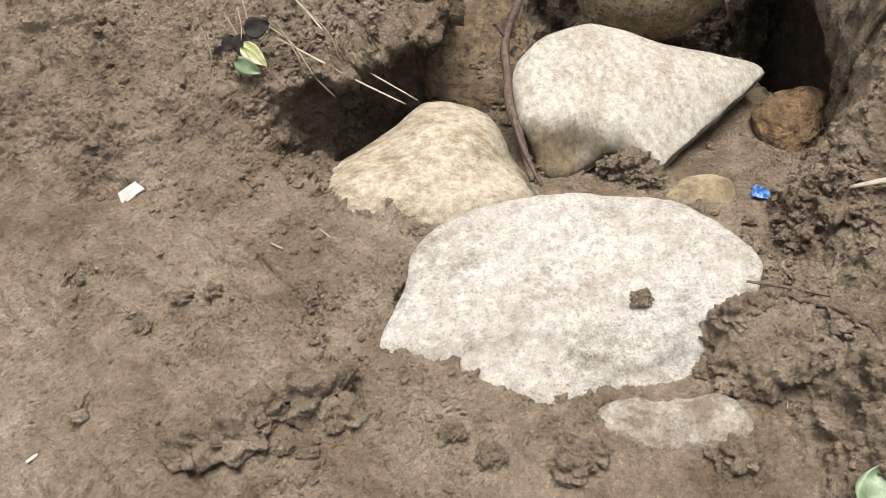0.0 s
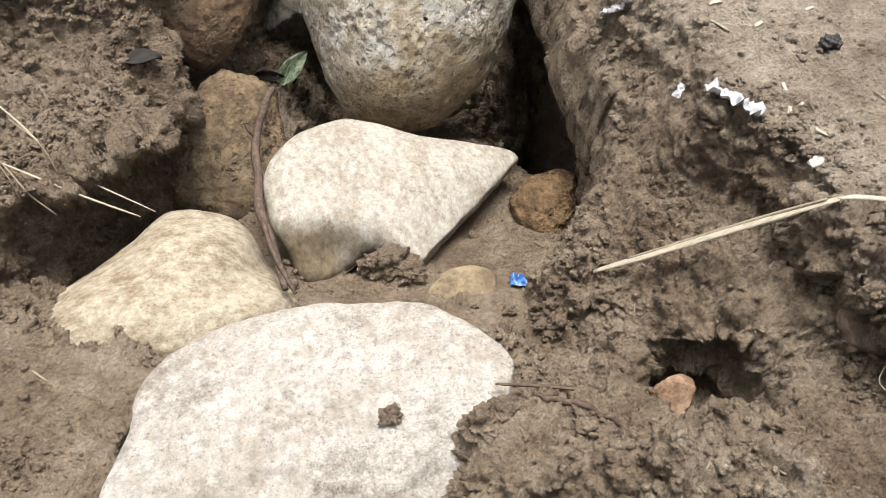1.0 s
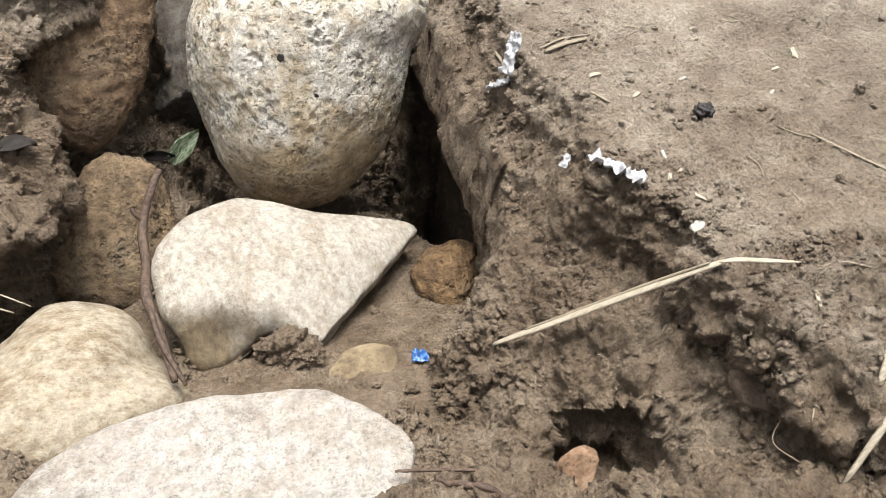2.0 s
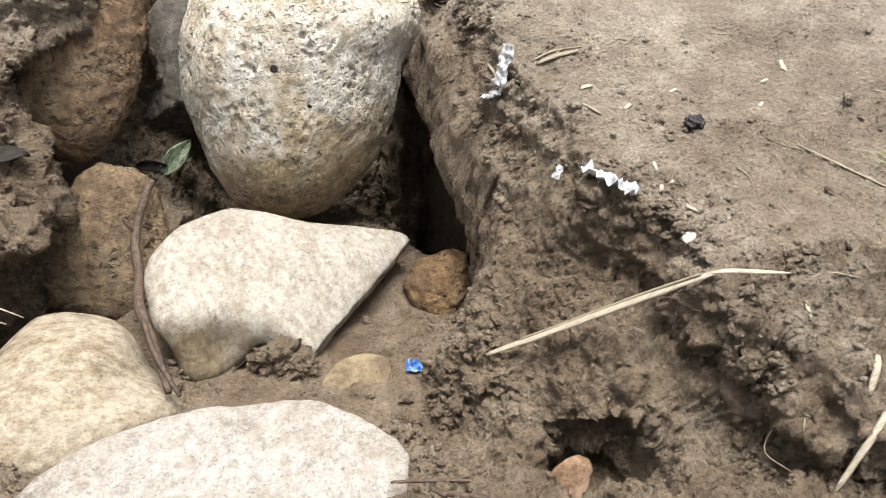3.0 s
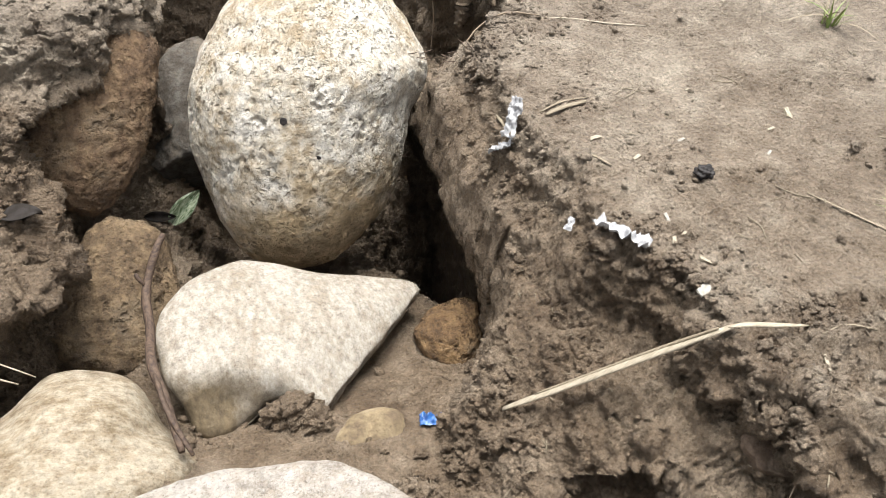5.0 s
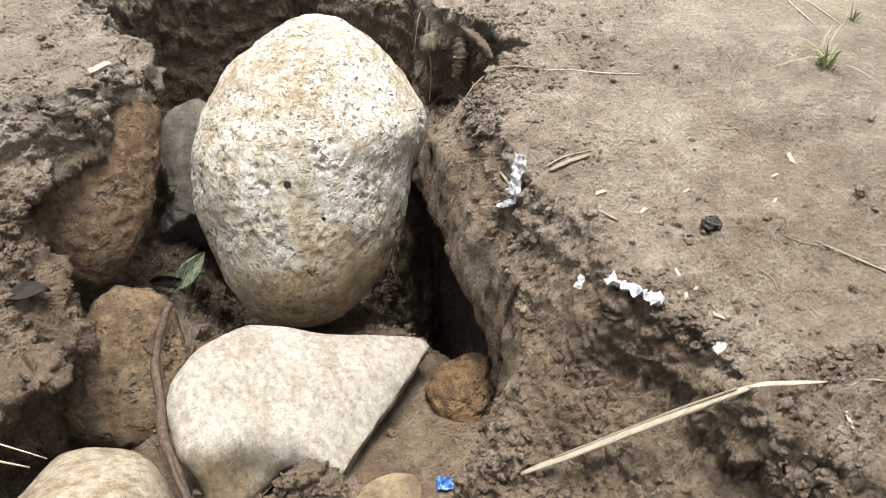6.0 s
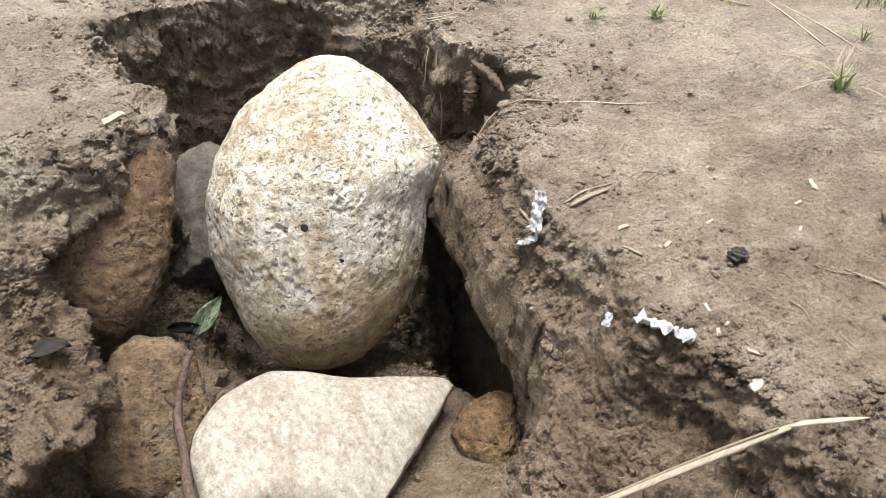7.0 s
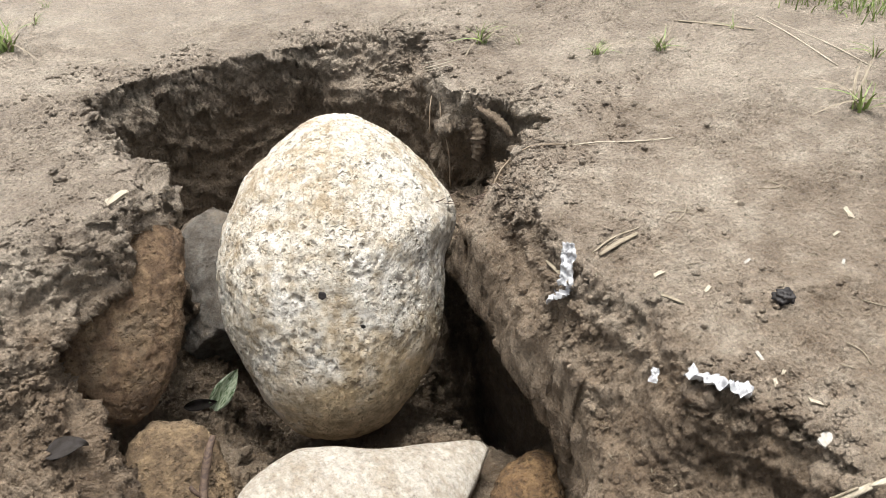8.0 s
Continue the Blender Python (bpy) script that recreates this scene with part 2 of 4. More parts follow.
def boulder(name, centre, facing, radii, front, back, material, level=6, square=2.0, lean=(0, 0), taper=0.5,
            lumps=0.012, rough=0.003, pits=0.0, shape=None, seed=0, cuts=()):
    """A worn boulder: an outline of radii about its broad face, domed to the front and the back; cuts plane off facets."""
    u, faces = unit_sphere(level)
    n = np.array(facing) / np.linalg.norm(facing)
    side = np.cross((0, 0, 1), n)
    side = np.array((1.0, 0, 0)) if np.linalg.norm(side) < 1e-3 else side / np.linalg.norm(side)
    up = np.cross(n, side)
    theta, rho, w = np.arctan2(u[:, 1], u[:, 0]), np.hypot(u[:, 0], u[:, 1]), u[:, 2]
    r = ring_radius(theta, radii) * rho ** (2 / square)
    x, y = r * np.cos(theta), r * np.sin(theta)
    d = np.where(w > 0, front, back) * np.sign(w) * np.abs(w) ** (2 / square) + lean[0] * x + lean[1] * y
    if shape is not None:
        d = d + shape(x, y, w)
    k = 1 - np.maximum(d, lean[0] * x + lean[1] * y) * taper
    flat = np.stack((x * k, y * k, d), 1)
    for cx, cy, cd, reach, soft in cuts:
        way = np.array((cx, cy, cd)) / math.sqrt(cx * cx + cy * cy + cd * cd)
        past = flat @ way - reach + 0.03 * reach * fbm(flat * 16 + seed, 3)
        flat = flat - np.outer(soft * np.logaddexp(0, past / soft), way)
    p = flat @ np.array((side, up, n))
    q = p + seed * 3.7
    out = p / (np.linalg.norm(p, axis=1)[:, None] + 1e-6)
    push = lumps * fbm(q * 7, 3) + rough * fbm(q * 38, 3, 0.6)
    if pits:
        d1, _ = worley(q * 34)
        mask = smooth(-0.05, 0.2, fbm(q * 9 + 5, 2))
        d3, _ = worley(q * 80)
        push = push - pits * mask * (1 - smooth(0.12, 0.42, d1)) - 0.12 * pits * np.abs(fbm(q * 22, 3)) - 0.4 * pits * mask * (1 - smooth(0.05, 0.4, d3))
    p = p + out * push[:, None]
    ob = mesh_object(name, p, faces, material)
    ob.location = centre
    return ob


# ---- the ground: one sheet from the gully floor over its banks to the horizon ----
def spaced(lo, hi, step, far):
    core = np.arange(lo, hi, step)
    ends, d, s = [], 0.0, step
    while d < far:
        s *= 1.22
        d += s
        ends.append(d)
    ends = np.array(ends)
    return np.concatenate((lo - ends[::-1], core, core[-1] + ends))


RIM = [(-9, -9), (-9, 1.9), (-0.6, 2.02), (-0.25, 2.13), (-0.12, 2.2), (-0.02, 2.27), (0.05, 2.31), (0.075, 2.37), (0.07, 2.44), (0.04, 2.53), (0.0, 2.67),
       (-0.02, 2.84), (0.10, 2.98), (0.2, 3.07), (0.39, 3.12), (0.64, 3.14), (0.87, 3.09), (1.14, 3.02), (1.14, 2.89),
       (1.03, 2.69), (1.02, 2.5), (1.08, 2.42), (1.15, 2.32), (1.17, 2.2), (1.03, 2.08), (0.94, 1.97), (0.92, 1.8),
       (0.89, 1.63), (0.92, 1.45), (0.93, 1.2), (0.99, 1.08), (1.0, 0.9), (1.06, 0.79), (1.14, 0.65), (1.3, 0.5), (1.7, 0), (2.2, -9)]
BENCH = [(0.66, 0.98), (0.66, 1.06), (0.70, 1.15), (0.79, 1.3), (0.86, 1.42), (0.86, 1.52), (0.84, 1.62), (0.85, 1.75), (0.875, 1.88), (0.88, 1.98), (0.83, 2.05), (0.82, 2.2),
         (0.86, 2.27), (1.0, 2.27), (1.4, 2.27), (1.4, 0.7), (1.05, 0.66), (0.95, 0.76), (0.88, 0.83), (0.78, 0.85), (0.70, 0.89)]
SHELF = [(-9, 1.45), (-0.6, 1.44), (-0.45, 1.44), (-0.345, 1.48), (-0.21, 1.56), (-0.15, 1.61), (-0.13, 1.68), (-0.13, 1.76),
         (-0.15, 1.86), (-0.13, 1.94), (-0.10, 2.04), (-0.04, 2.14), (0.03, 2.21), (0.08, 2.29), (0.08, 2.4), (-9, 2.4)]
MOUND = [(0.55, 0.62), (0.68, 0.60), (0.82, 0.62), (0.92, 0.55), (1.3, 0.42), (1.4, -9), (0.5, -9), (0.46, 0.5)]
LEDGE = [(0.72, 3.02), (0.86, 2.93), (1.0, 2.80), (1.1, 2.72), (1.3, 3.2), (0.8, 3.2)]
SLAB_BED = [(0.42, 0.8), (0.4, 0.95), (0.2, 1.03), (-0.05, 1.02), (-0.16, 0.85), (-0.12, 0.72), (0.1, 0.62), (0.3, 0.66), (0.4, 0.7)]
OCHRE_BED = [(-0.36, 1.14), (-0.2, 1.06), (-0.08, 0.98), (0.2, 1.0), (0.2, 1.4), (-0.4, 1.36)]


def ground_height(x, y):
    wob = 0.022 * perlin(np.stack((x * 6, y * 6, 0 * x), 1)) + 0.016 * perlin(np.stack((x * 19, y * 19, 0 * x + 3), 1))
    xw, yw = x + wob, y + 0.022 * perlin(np.stack((x * 6, y * 6, 0 * x + 9), 1))
    far = smooth(1.0, 4.0, np.hypot(x - 0.4, y - 1.3))
    xw = xw + 0.9 * far * perlin(np.stack((x * 0.7, y * 0.7, 0 * x + 4), 1))
    yw = yw + 0.9 * far * perlin(np.stack((x * 0.7, y * 0.7, 0 * x + 8), 1))
    top = 0.125 + 0.05 * smooth(1.3, 1.9, x) + 0.05 * smooth(0.3, -0.1, x) + 0.012 * perlin(np.stack((x * 2, y * 2, 0 * x), 1))
    top = top + 0.25 * perlin(np.stack((x * 0.12, y * 0.12, 0 * x + 5), 1)) * smooth(4, 12, np.hypot(x, y - 1.5))
    plain = np.clip(-0.113 - 0.21 * (y - 0.68), -0.3, 0.0)
    deep = np.interp(y, [0.8, 1.0, 1.18, 1.45, 1.75, 1.95, 2.2, 3.2], [-0.2, -0.29, -0.335, -0.45, -0.48, -0.62, -0.75, -0.6])
    deep = np.where(x < 0.3, np.maximum(deep, -0.75 + 0.25 * smooth(0.3, 0.12, x)), deep)
    m = smooth(-0.52, -0.36, x) * smooth(1.26, 1.36, y)
    m = np.maximum(m, smooth(0.02, 0.16, x) * smooth(0.94, 1.06, y))
    m = np.maximum(m, smooth(0.46, 0.56, x) * smooth(0.84, 0.96, y))
    floor_z = plain + (deep - plain) * m
    floor_z = floor_z - 0.075 * smooth(-0.01, 0.05, inside_distance(x, y, SLAB_BED))
    floor_z = floor_z - 0.07 * smooth(-0.01, 0.06, inside_distance(x, y, OCHRE_BED)) * (1 - m)
    # mound of trodden mud in front
    dm = inside_distance(xw, yw, MOUND)
    floor_z = floor_z + (0.09 - floor_z) * smooth(-0.20, 0.06, dm) * smooth(0.42, 0.62, x)
    heap = -0.035 - 4.5 * ((x - 0.46) ** 2 + 1.5 * (y - 0.70) ** 2)
    floor_z = floor_z - 0.42 * np.exp(-((x - 0.83) / 0.085) ** 2 - ((y - 1.95) / 0.2) ** 2)
    course = np.interp(x, [-0.5, -0.35, -0.254, -0.151, -0.02], [0.97, 0.846, 0.717, 0.622, 0.6])
    floor_z = floor_z - 0.016 * np.exp(-((y - course) / 0.035) ** 2) * smooth(-0.55, -0.42, x) * smooth(0.05, -0.06, x)
    floor_z = np.maximum(floor_z, heap)
    floor_z = np.maximum(floor_z, -0.345 - 4.0 * ((x - 0.36) ** 2 + 1.4 * (y - 1.25) ** 2))
    # stepped banks
    ds = inside_distance(xw, yw, SHELF)
    ws = 0.10 + 0.16 * smooth(-0.36, -0.55, x)
    a = smooth(-ws, 0.005, ds)
    shelf = -0.085 + 0.22 * np.clip(y - 1.7, -0.2, 0.5) - 0.10 * np.clip(x + 0.2, 0, 0.3) + 0.07 * smooth(1.84, 2.0, y)
    h = floor_z + (np.maximum(shelf, floor_z) - floor_z) * a
    db = inside_distance(xw, yw, BENCH)
    bench = np.clip(-0.165 + 0.62 * (x - 0.70), -0.24, 0.03)
    bench = bench + (-0.20 - bench) * smooth(1.96, 2.06, y)
    wb = np.interp(y, [0.8, 1.2, 1.36], [0.10, 0.10, 0.05])
    h = np.maximum(h, h + (bench - h) * smooth(-wb, 0.01, db))
    dl = inside_distance(xw, yw, LEDGE)
    h = np.maximum(h, h + (0.0 - h) * smooth(-0.10, 0.01, dl))
    h = h - 0.17 * np.exp(-(((x - 0.79) / 0.10) ** 2 + ((y - 0.745) / 0.075) ** 2) ** 3)
    dr = -inside_distance(xw, yw, RIM)
    wr = np.where(x > 0.7, np.interp(y, [1.8, 2.1], [0.06, 0.12]),
                  np.where(y > 2.29, np.interp(x, [0.2, 0.5], [0.10, 0.2]), np.interp(x, [-0.3, -0.14], [0.3, 0.13])))
    rise = np.clip((dr + wr) / (wr + 0.02), 0, 1)
    b = rise * rise * (1.7 - 0.7 * rise)
    worn = smooth(0.7, 0.8, x) * smooth(1.08, 1.2, y) * smooth(2.35, 2.2, y)
    b = b + (smooth(-wr - 0.03, 0.05, dr) - b) * worn
    h = h + (top - h) * b
    return h, dr, ds, db


STEP = 0.0039
gx, gy = spaced(-1.15, 1.80, STEP, 60.0), spaced(0.30, 3.35, STEP, 60.0)
GX, GY = np.meshgrid(gx, gy)
shape2 = GX.shape
GZ, GD = (v.reshape(shape2) for v in ground_height(GX.ravel(), GY.ravel())[:2])
DY, DX = np.gradient(GD, gy, gx)


def lookup(x, y, field=None):
    """Height of the smooth ground, or another field, between the grid lines."""
    F = GZ if field is None else field
    i = np.clip(np.searchsorted(gx, x) - 1, 0, len(gx) - 2)
    j = np.clip(np.searchsorted(gy, y) - 1, 0, len(gy) - 2)
    u, v = (x - gx[i]) / (gx[i + 1] - gx[i]), (y - gy[j]) / (gy[j + 1] - gy[j])
    return (F[j, i] * (1 - u) + F[j, i + 1] * u) * (1 - v) + (F[j + 1, i] * (1 - u) + F[j + 1, i + 1] * u) * v


def relax(X, Y, rounds):
    """Draw the grid lines together on the steep faces; the border stays."""
    Z = lookup(X, Y)
    c = (slice(1, -1), slice(1, -1))
    for _ in range(rounds):
        tx, ty, tw = 0.0, 0.0, 0.0
        for nb in ((slice(1, -1), slice(2, None)), (slice(1, -1), slice(0, -2)), (slice(2, None), slice(1, -1)), (slice(0, -2), slice(1, -1))):
            w = np.sqrt((X[nb] - X[c]) ** 2 + (Y[nb] - Y[c]) ** 2 + (Z[nb] - Z[c]) ** 2)
            tx, ty, tw = tx + w * X[nb], ty + w * Y[nb], tw + w
        X[c], Y[c] = 0.5 * X[c] + 0.5 * tx / tw, 0.5 * Y[c] + 0.5 * ty / tw
        Z[c] = lookup(X[c], Y[c])
    return X, Y


AX, AY = GX.copy(), GY.copy()
c0, c1 = np.searchsorted(gx, (-1.14, 1.79))
r0, r1 = np.searchsorted(gy, (0.31, 3.34))
K = 6
c1, r1 = c0 + (c1 - c0) // K * K + 1, r0 + (r1 - r0) // K * K + 1
core_x, core_y = GX[r0:r1, c0:c1], GY[r0:r1, c0:c1]
CX, CY = relax(core_x[::K, ::K].copy(), core_y[::K, ::K].copy(), 160)


def finer(D):
    a = np.arange(0, D.shape[1] * K - K + 1) / K
    b = np.arange(0, D.shape[0] * K - K + 1) / K
    wide = np.array([np.interp(a, np.arange(D.shape[1]), row) for row in D])
    return np.array([np.interp(b, np.arange(D.shape[0]), col) for col in wide.T]).T


FX, FY = relax(core_x + finer(CX - core_x[::K, ::K]), core_y + finer(CY - core_y[::K, ::K]), 24)
AX[r0:r1, c0:c1], AY[r0:r1, c0:c1] = FX, FY
px, py = AX.ravel(), AY.ravel()
pz, d_rim, d_shelf, d_bench = ground_height(px, py)


def sheet_normals(X, Y, Z):
    a = np.stack([np.gradient(v, axis=1) for v in (X, Y, Z)], -1).reshape(-1, 3)
    b = np.stack([np.gradient(v, axis=0) for v in (X, Y, Z)], -1).reshape(-1, 3)
    n = np.cross(a, b)
    return n / (np.linalg.norm(n, axis=1)[:, None] + 1e-12)


normal = sheet_normals(AX, AY, pz.reshape(shape2))
steep = np.hypot(normal[:, 0], normal[:, 1]) / np.maximum(normal[:, 2], 0.05)
# the lips of the banks hang over
hang = 0.006 + 0.019 * np.maximum(smooth(0.8, 0.6, px), smooth(2.2, 2.4, py)) + 0.064 * smooth(0.98, 1.04, px) * smooth(0.95, 0.88, py) + 0.055 * smooth(-0.3, -0.1, px) * smooth(0.3, 0.2, px) * smooth(2.05, 2.2, py) * smooth(2.95, 2.75, py)
hang = hang * (1 + 0.6 * perlin(np.stack((px * 9, py * 9, 0 * px), 1)))
lip = hang * smooth(0.12, 0.0, d_rim) * smooth(-0.12, 0.08, pz) * smooth(-0.3, -0.2, d_rim)
over = 0.05 * smooth(0.8, 2.0, steep) * smooth(-0.3, -0.12, pz) * smooth(-0.12, -0.04, d_shelf) * smooth(-0.05, -0.15, d_rim) * smooth(-0.45, -0.3, px) * smooth(1.95, 1.8, py)
over = over + 0.045 * smooth(0.8, 2.0, steep) * smooth(-0.42, -0.16, pz) * smooth(-0.09, -0.03, d_bench) * smooth(-0.02, -0.06, d_rim) * smooth(1.3, 1.45, py)
ox, oy = -lookup(px, py, DX) * lip, -lookup(px, py, DY) * lip
P = np.stack((px + ox + normal[:, 0] * over, py + oy + normal[:, 1] * over, pz), 1)
# hollows washed out under the banks: the gap beside the large boulder, the hole under the shelf,
# the niche of the brown boulder, and the foot of the trodden lip
gap = smooth(1.47, 1.62, py) * smooth(2.35, 2.1, py) * smooth(0.66, 0.78, px) * smooth(1.25, 1.0, px) * smooth(-0.19, -0.33, pz)
hole = smooth(-0.50, -0.40, px) * smooth(0.02, -0.10, px) * smooth(1.34, 1.42, py) * smooth(1.85, 1.6, py) * smooth(-0.16, -0.25, pz)
niche = smooth(-0.17, -0.11, px) * smooth(0.24, 0.17, px) * smooth(1.78, 1.9, py) * smooth(2.45, 2.25, py) * smooth(0.01, -0.05, pz)
foot = smooth(0.86, 0.95, px) * smooth(1.14, 1.02, py) * smooth(0.45, 0.6, py) * smooth(-0.02, -0.07, d_rim) * smooth(-0.26, -0.14, d_rim) * smooth(0.09, 0.04, pz)
under = smooth(0.76, 0.84, px) * smooth(1.94, 2.03, py) * smooth(2.5, 2.25, py) * smooth(-0.16, -0.24, pz)
burrow = smooth(0.67, 0.73, px) * smooth(0.96, 0.90, px) * smooth(0.75, 0.79, py) * smooth(0.98, 0.88, py) * smooth(-0.10, -0.16, pz)
P[:, 0] += 0.15 * gap + 0.045 * foot - 0.09 * niche * smooth(0.02, -0.07, px)
P[:, 1] += 0.17 * hole + 0.20 * niche + 0.24 * under + 0.06 * burrow + 0.02 * foot
P[:, 2] -= 0.16 * gap + 0.08 * hole
near = (np.abs(px - 0.45) < 1.6) & (np.abs(py - 1.8) < 1.75)
normal = sheet_normals(*(P[:, k].reshape(shape2) for k in range(3)))
face = smooth(0.35, 1.1, steep)
edge = np.exp(-np.maximum(d_rim, 0) / 0.07) * smooth(-0.3, 0.02, d_rim)
trodden = smooth(0.40, 0.5, px) * smooth(1.0, 0.86, py)
bench_zone = smooth(-0.05, 0.05, d_bench)
shelf_zone = smooth(-0.05, 0.03, d_shelf) * smooth(0.0, -0.05, d_rim)
slope_zone = smooth(-0.25, -0.4, px) * smooth(1.12, 1.22, py) * smooth(1.7, 1.5, py)
plain_zone = 0.30 * smooth(-0.05, 0.3, perlin(np.stack((px * 4.5, py * 4.5, 0 * px + 2), 1))) * smooth(1.25, 1.1, py) * smooth(0.1, -0.1, px)
deep_zone = smooth(1.5, 1.75, py) * smooth(-0.05, -0.1, d_rim)
broken = np.clip(np.maximum.reduce([face, 0.6 * edge, 1.0 * trodden, 0.9 * bench_zone * smooth(0.02, -0.04, d_rim), 0.6 * shelf_zone, 0.8 * deep_zone, 0.4 * slope_zone, plain_zone]), 0, 1)
idx = np.nonzero(near)[0]
Q = P[idx]
br = broken[idx]
Qw = Q + 0.012 * np.stack((perlin(Q * 18), perlin(Q * 18 + 9), perlin(Q * 18 + 17)), 1)
d1, d2, c1 = worley(Qw * np.array((19, 19, 26)), with_cell=True)
e1, e2, c2 = worley(Qw * 47, with_cell=True)
g1, g2, c3 = worley(Qw * 110, with_cell=True)
lumpy = smooth(-0.25, 0.2, perlin(Q * 6 + 21))
chunks = 0.032 * (c1 - 0.5) * smooth(0.0, 0.10, d2 - d1) + (0.35 + lumpy) * 0.014 * (c2 - 0.5) * smooth(0.0, 0.12, e2 - e1) + 0.009 * (c3 - 0.5)
clods = chunks + 0.011 * (0.5 - d1) + 0.006 * (0.45 - e1) - 0.005 * (1 - smooth(0.0, 0.10, d2 - d1))
rough_n = 0.040 * fbm(Q * 9, 2) + 0.010 * fbm(Q * np.array((30, 30, 44)), 3, 0.7, True)
patchy = smooth(-0.05, 0.3, perlin(Q * 5 + 3))
quiet = 0.008 * fbm(Q * 7, 3) + 0.0036 * fbm(Q * 60, 3, 0.8)
run = Q[:, 0] * 0.72 + Q[:, 1] * 0.69 + 0.05 * perlin(Q * 3)
along = Q[:, 1] * 0.72 - Q[:, 0] * 0.69
washed = smooth(1.2, 1.05, Q[:, 1]) * smooth(0.0, -0.15, Q[:, 0])
grooves = perlin(np.stack((run * 15, along * 2.2, 0 * run), 1))
quiet = quiet - washed * (0.010 * (1 - smooth(0.0, 0.16, np.abs(grooves))) - 0.012 * fbm(np.stack((run * 9, along * 1.5, 0 * run + 6), 1), 2))
scabs = smooth(0.10, 0.15, perlin(Q * 13 + 60) + 0.35 * perlin(Q * 41)) * smooth(0.0, 0.2, perlin(Q * 3.3 + 12))
quiet = quiet + 0.007 * scabs * (washed + 0.35 * smooth(0.0, 0.05, d_rim[idx]))
crumbly = patchy * (0.006 * (c3 - 0.3) + 0.006 * smooth(0.62, 0.8, c2) + 0.010 * smooth(0.36, 0.08, e1) + 0.012 * smooth(0.3, 0.05, d1) * smooth(0.1, 0.3, perlin(Q * 13)))
# the back wall stands in thin layers, the long face of the bank is scraped smooth
back = smooth(2.5, 2.7, Q[:, 1]) * smooth(0.0, -0.04, d_rim[idx])
scraped = smooth(0.72, 0.8, Q[:, 0]) * smooth(1.12, 1.25, Q[:, 1]) * smooth(2.3, 2.1, Q[:, 1]) * smooth(0.0, -0.03, d_rim[idx])
calm = 1 - 0.6 * back - 0.62 * scraped
layers = 0.010 * fbm(Q * np.array((5, 5, 24)) + 2, 3, 0.6) * back
# broken ledges in the steep faces
saw = (Q[:, 2] * 15 + 1.3 * perlin(Q * np.array((4, 4, 1))) + 0.5 * perlin(Q * 13)) % 1
wall = np.maximum(face[idx] * (1 - 0.8 * scraped), slope_zone[idx])
ledges = 0.017 * wall * (saw ** 3 - 0.25) * smooth(-0.2, 0.15, perlin(Q * 5 + 31))
push = np.zeros(len(P))
push[idx] = br * (calm * (clods + rough_n) + layers) + ledges + (1 - br) * (quiet + crumbly * (1 - 0.35 * smooth(0.02, 0.1, d_rim[idx]) + 0.25 * washed))
grit = rng.normal(size=len(P)) * np.where(near, 0.0003 + 0.0007 * broken, 0)
P = P + normal * (push + grit)[:, None]
rows_n, cols_n = shape2
i0 = (np.arange(rows_n - 1)[:, None] * cols_n + np.arange(cols_n - 1)[None, :]).ravel()
quads = np.stack((i0, i0 + 1, i0 + cols_n + 1, i0 + cols_n), 1)
me = bpy.data.meshes.new("ground")
me.vertices.add(len(P))
me.vertices.foreach_set("co", P.ravel())
me.loops.add(quads.size)
me.loops.foreach_set("vertex_index", quads.ravel())
me.polygons.add(len(quads))
me.polygons.foreach_set("loop_start", np.arange(len(quads)) * 4)
me.polygons.foreach_set("use_smooth", np.ones(len(quads), bool))
me.update(calc_edges=True)
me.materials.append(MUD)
ground = tagged(new("ground", me), "brown eroded mud bank with crumbling gully walls", "ground", kind="structure")

# ---- boulders ----
def big_facets(x, y, w):
    """A planed-off shoulder with a ridge, and a hollow in the flank below it."""
    shoulder = -0.008 * smooth(0.02, 0.2, x) * smooth(0.02, 0.2, y)
    ridge = 0.005 * np.exp(-((x - 0.10 - 0.15 * (y - 0.05)) / 0.03) ** 2) * smooth(-0.05, 0.02, y) * smooth(0.2, 0.1, y)
    step = -0.003 * smooth(0.13, 0.16, x - 0.5 * (y - 0.02)) * smooth(0.12, 0.04, y) * smooth(-0.25, -0.05, y)
    dent = -0.03 * np.exp(-((x - 0.30) / 0.025) ** 2 - ((y - 0.03) / 0.03) ** 2)
    return np.where(w > 0, shoulder + ridge + step + dent, 0)


def wedge_hollow(x, y, w):
    """The worn hollow low in the face, and the thin broken edge."""
    hollow = -0.035 * np.exp(-((x + 0.10) / 0.07) ** 2 - ((y + 0.12) / 0.06) ** 2)
    edge_thin = -0.02 * smooth(0.05, 0.25, x - y)
    roll = -0.13 * smooth(-0.02, -0.24, y) * smooth(0.08, -0.10, x)
    return np.where(w > 0, hollow + edge_thin + roll, 0.7 * roll)


def slab_seam(x, y, w):
    """A stepped seam across the flat top."""
    line = y + 0.10 + 0.05 * np.sin(7 * x) - 0.12 * x
    return np.where(w > 0, -0.013 * smooth(0.02, -0.01, line + 0.02 * np.sin(23 * x)), 0)


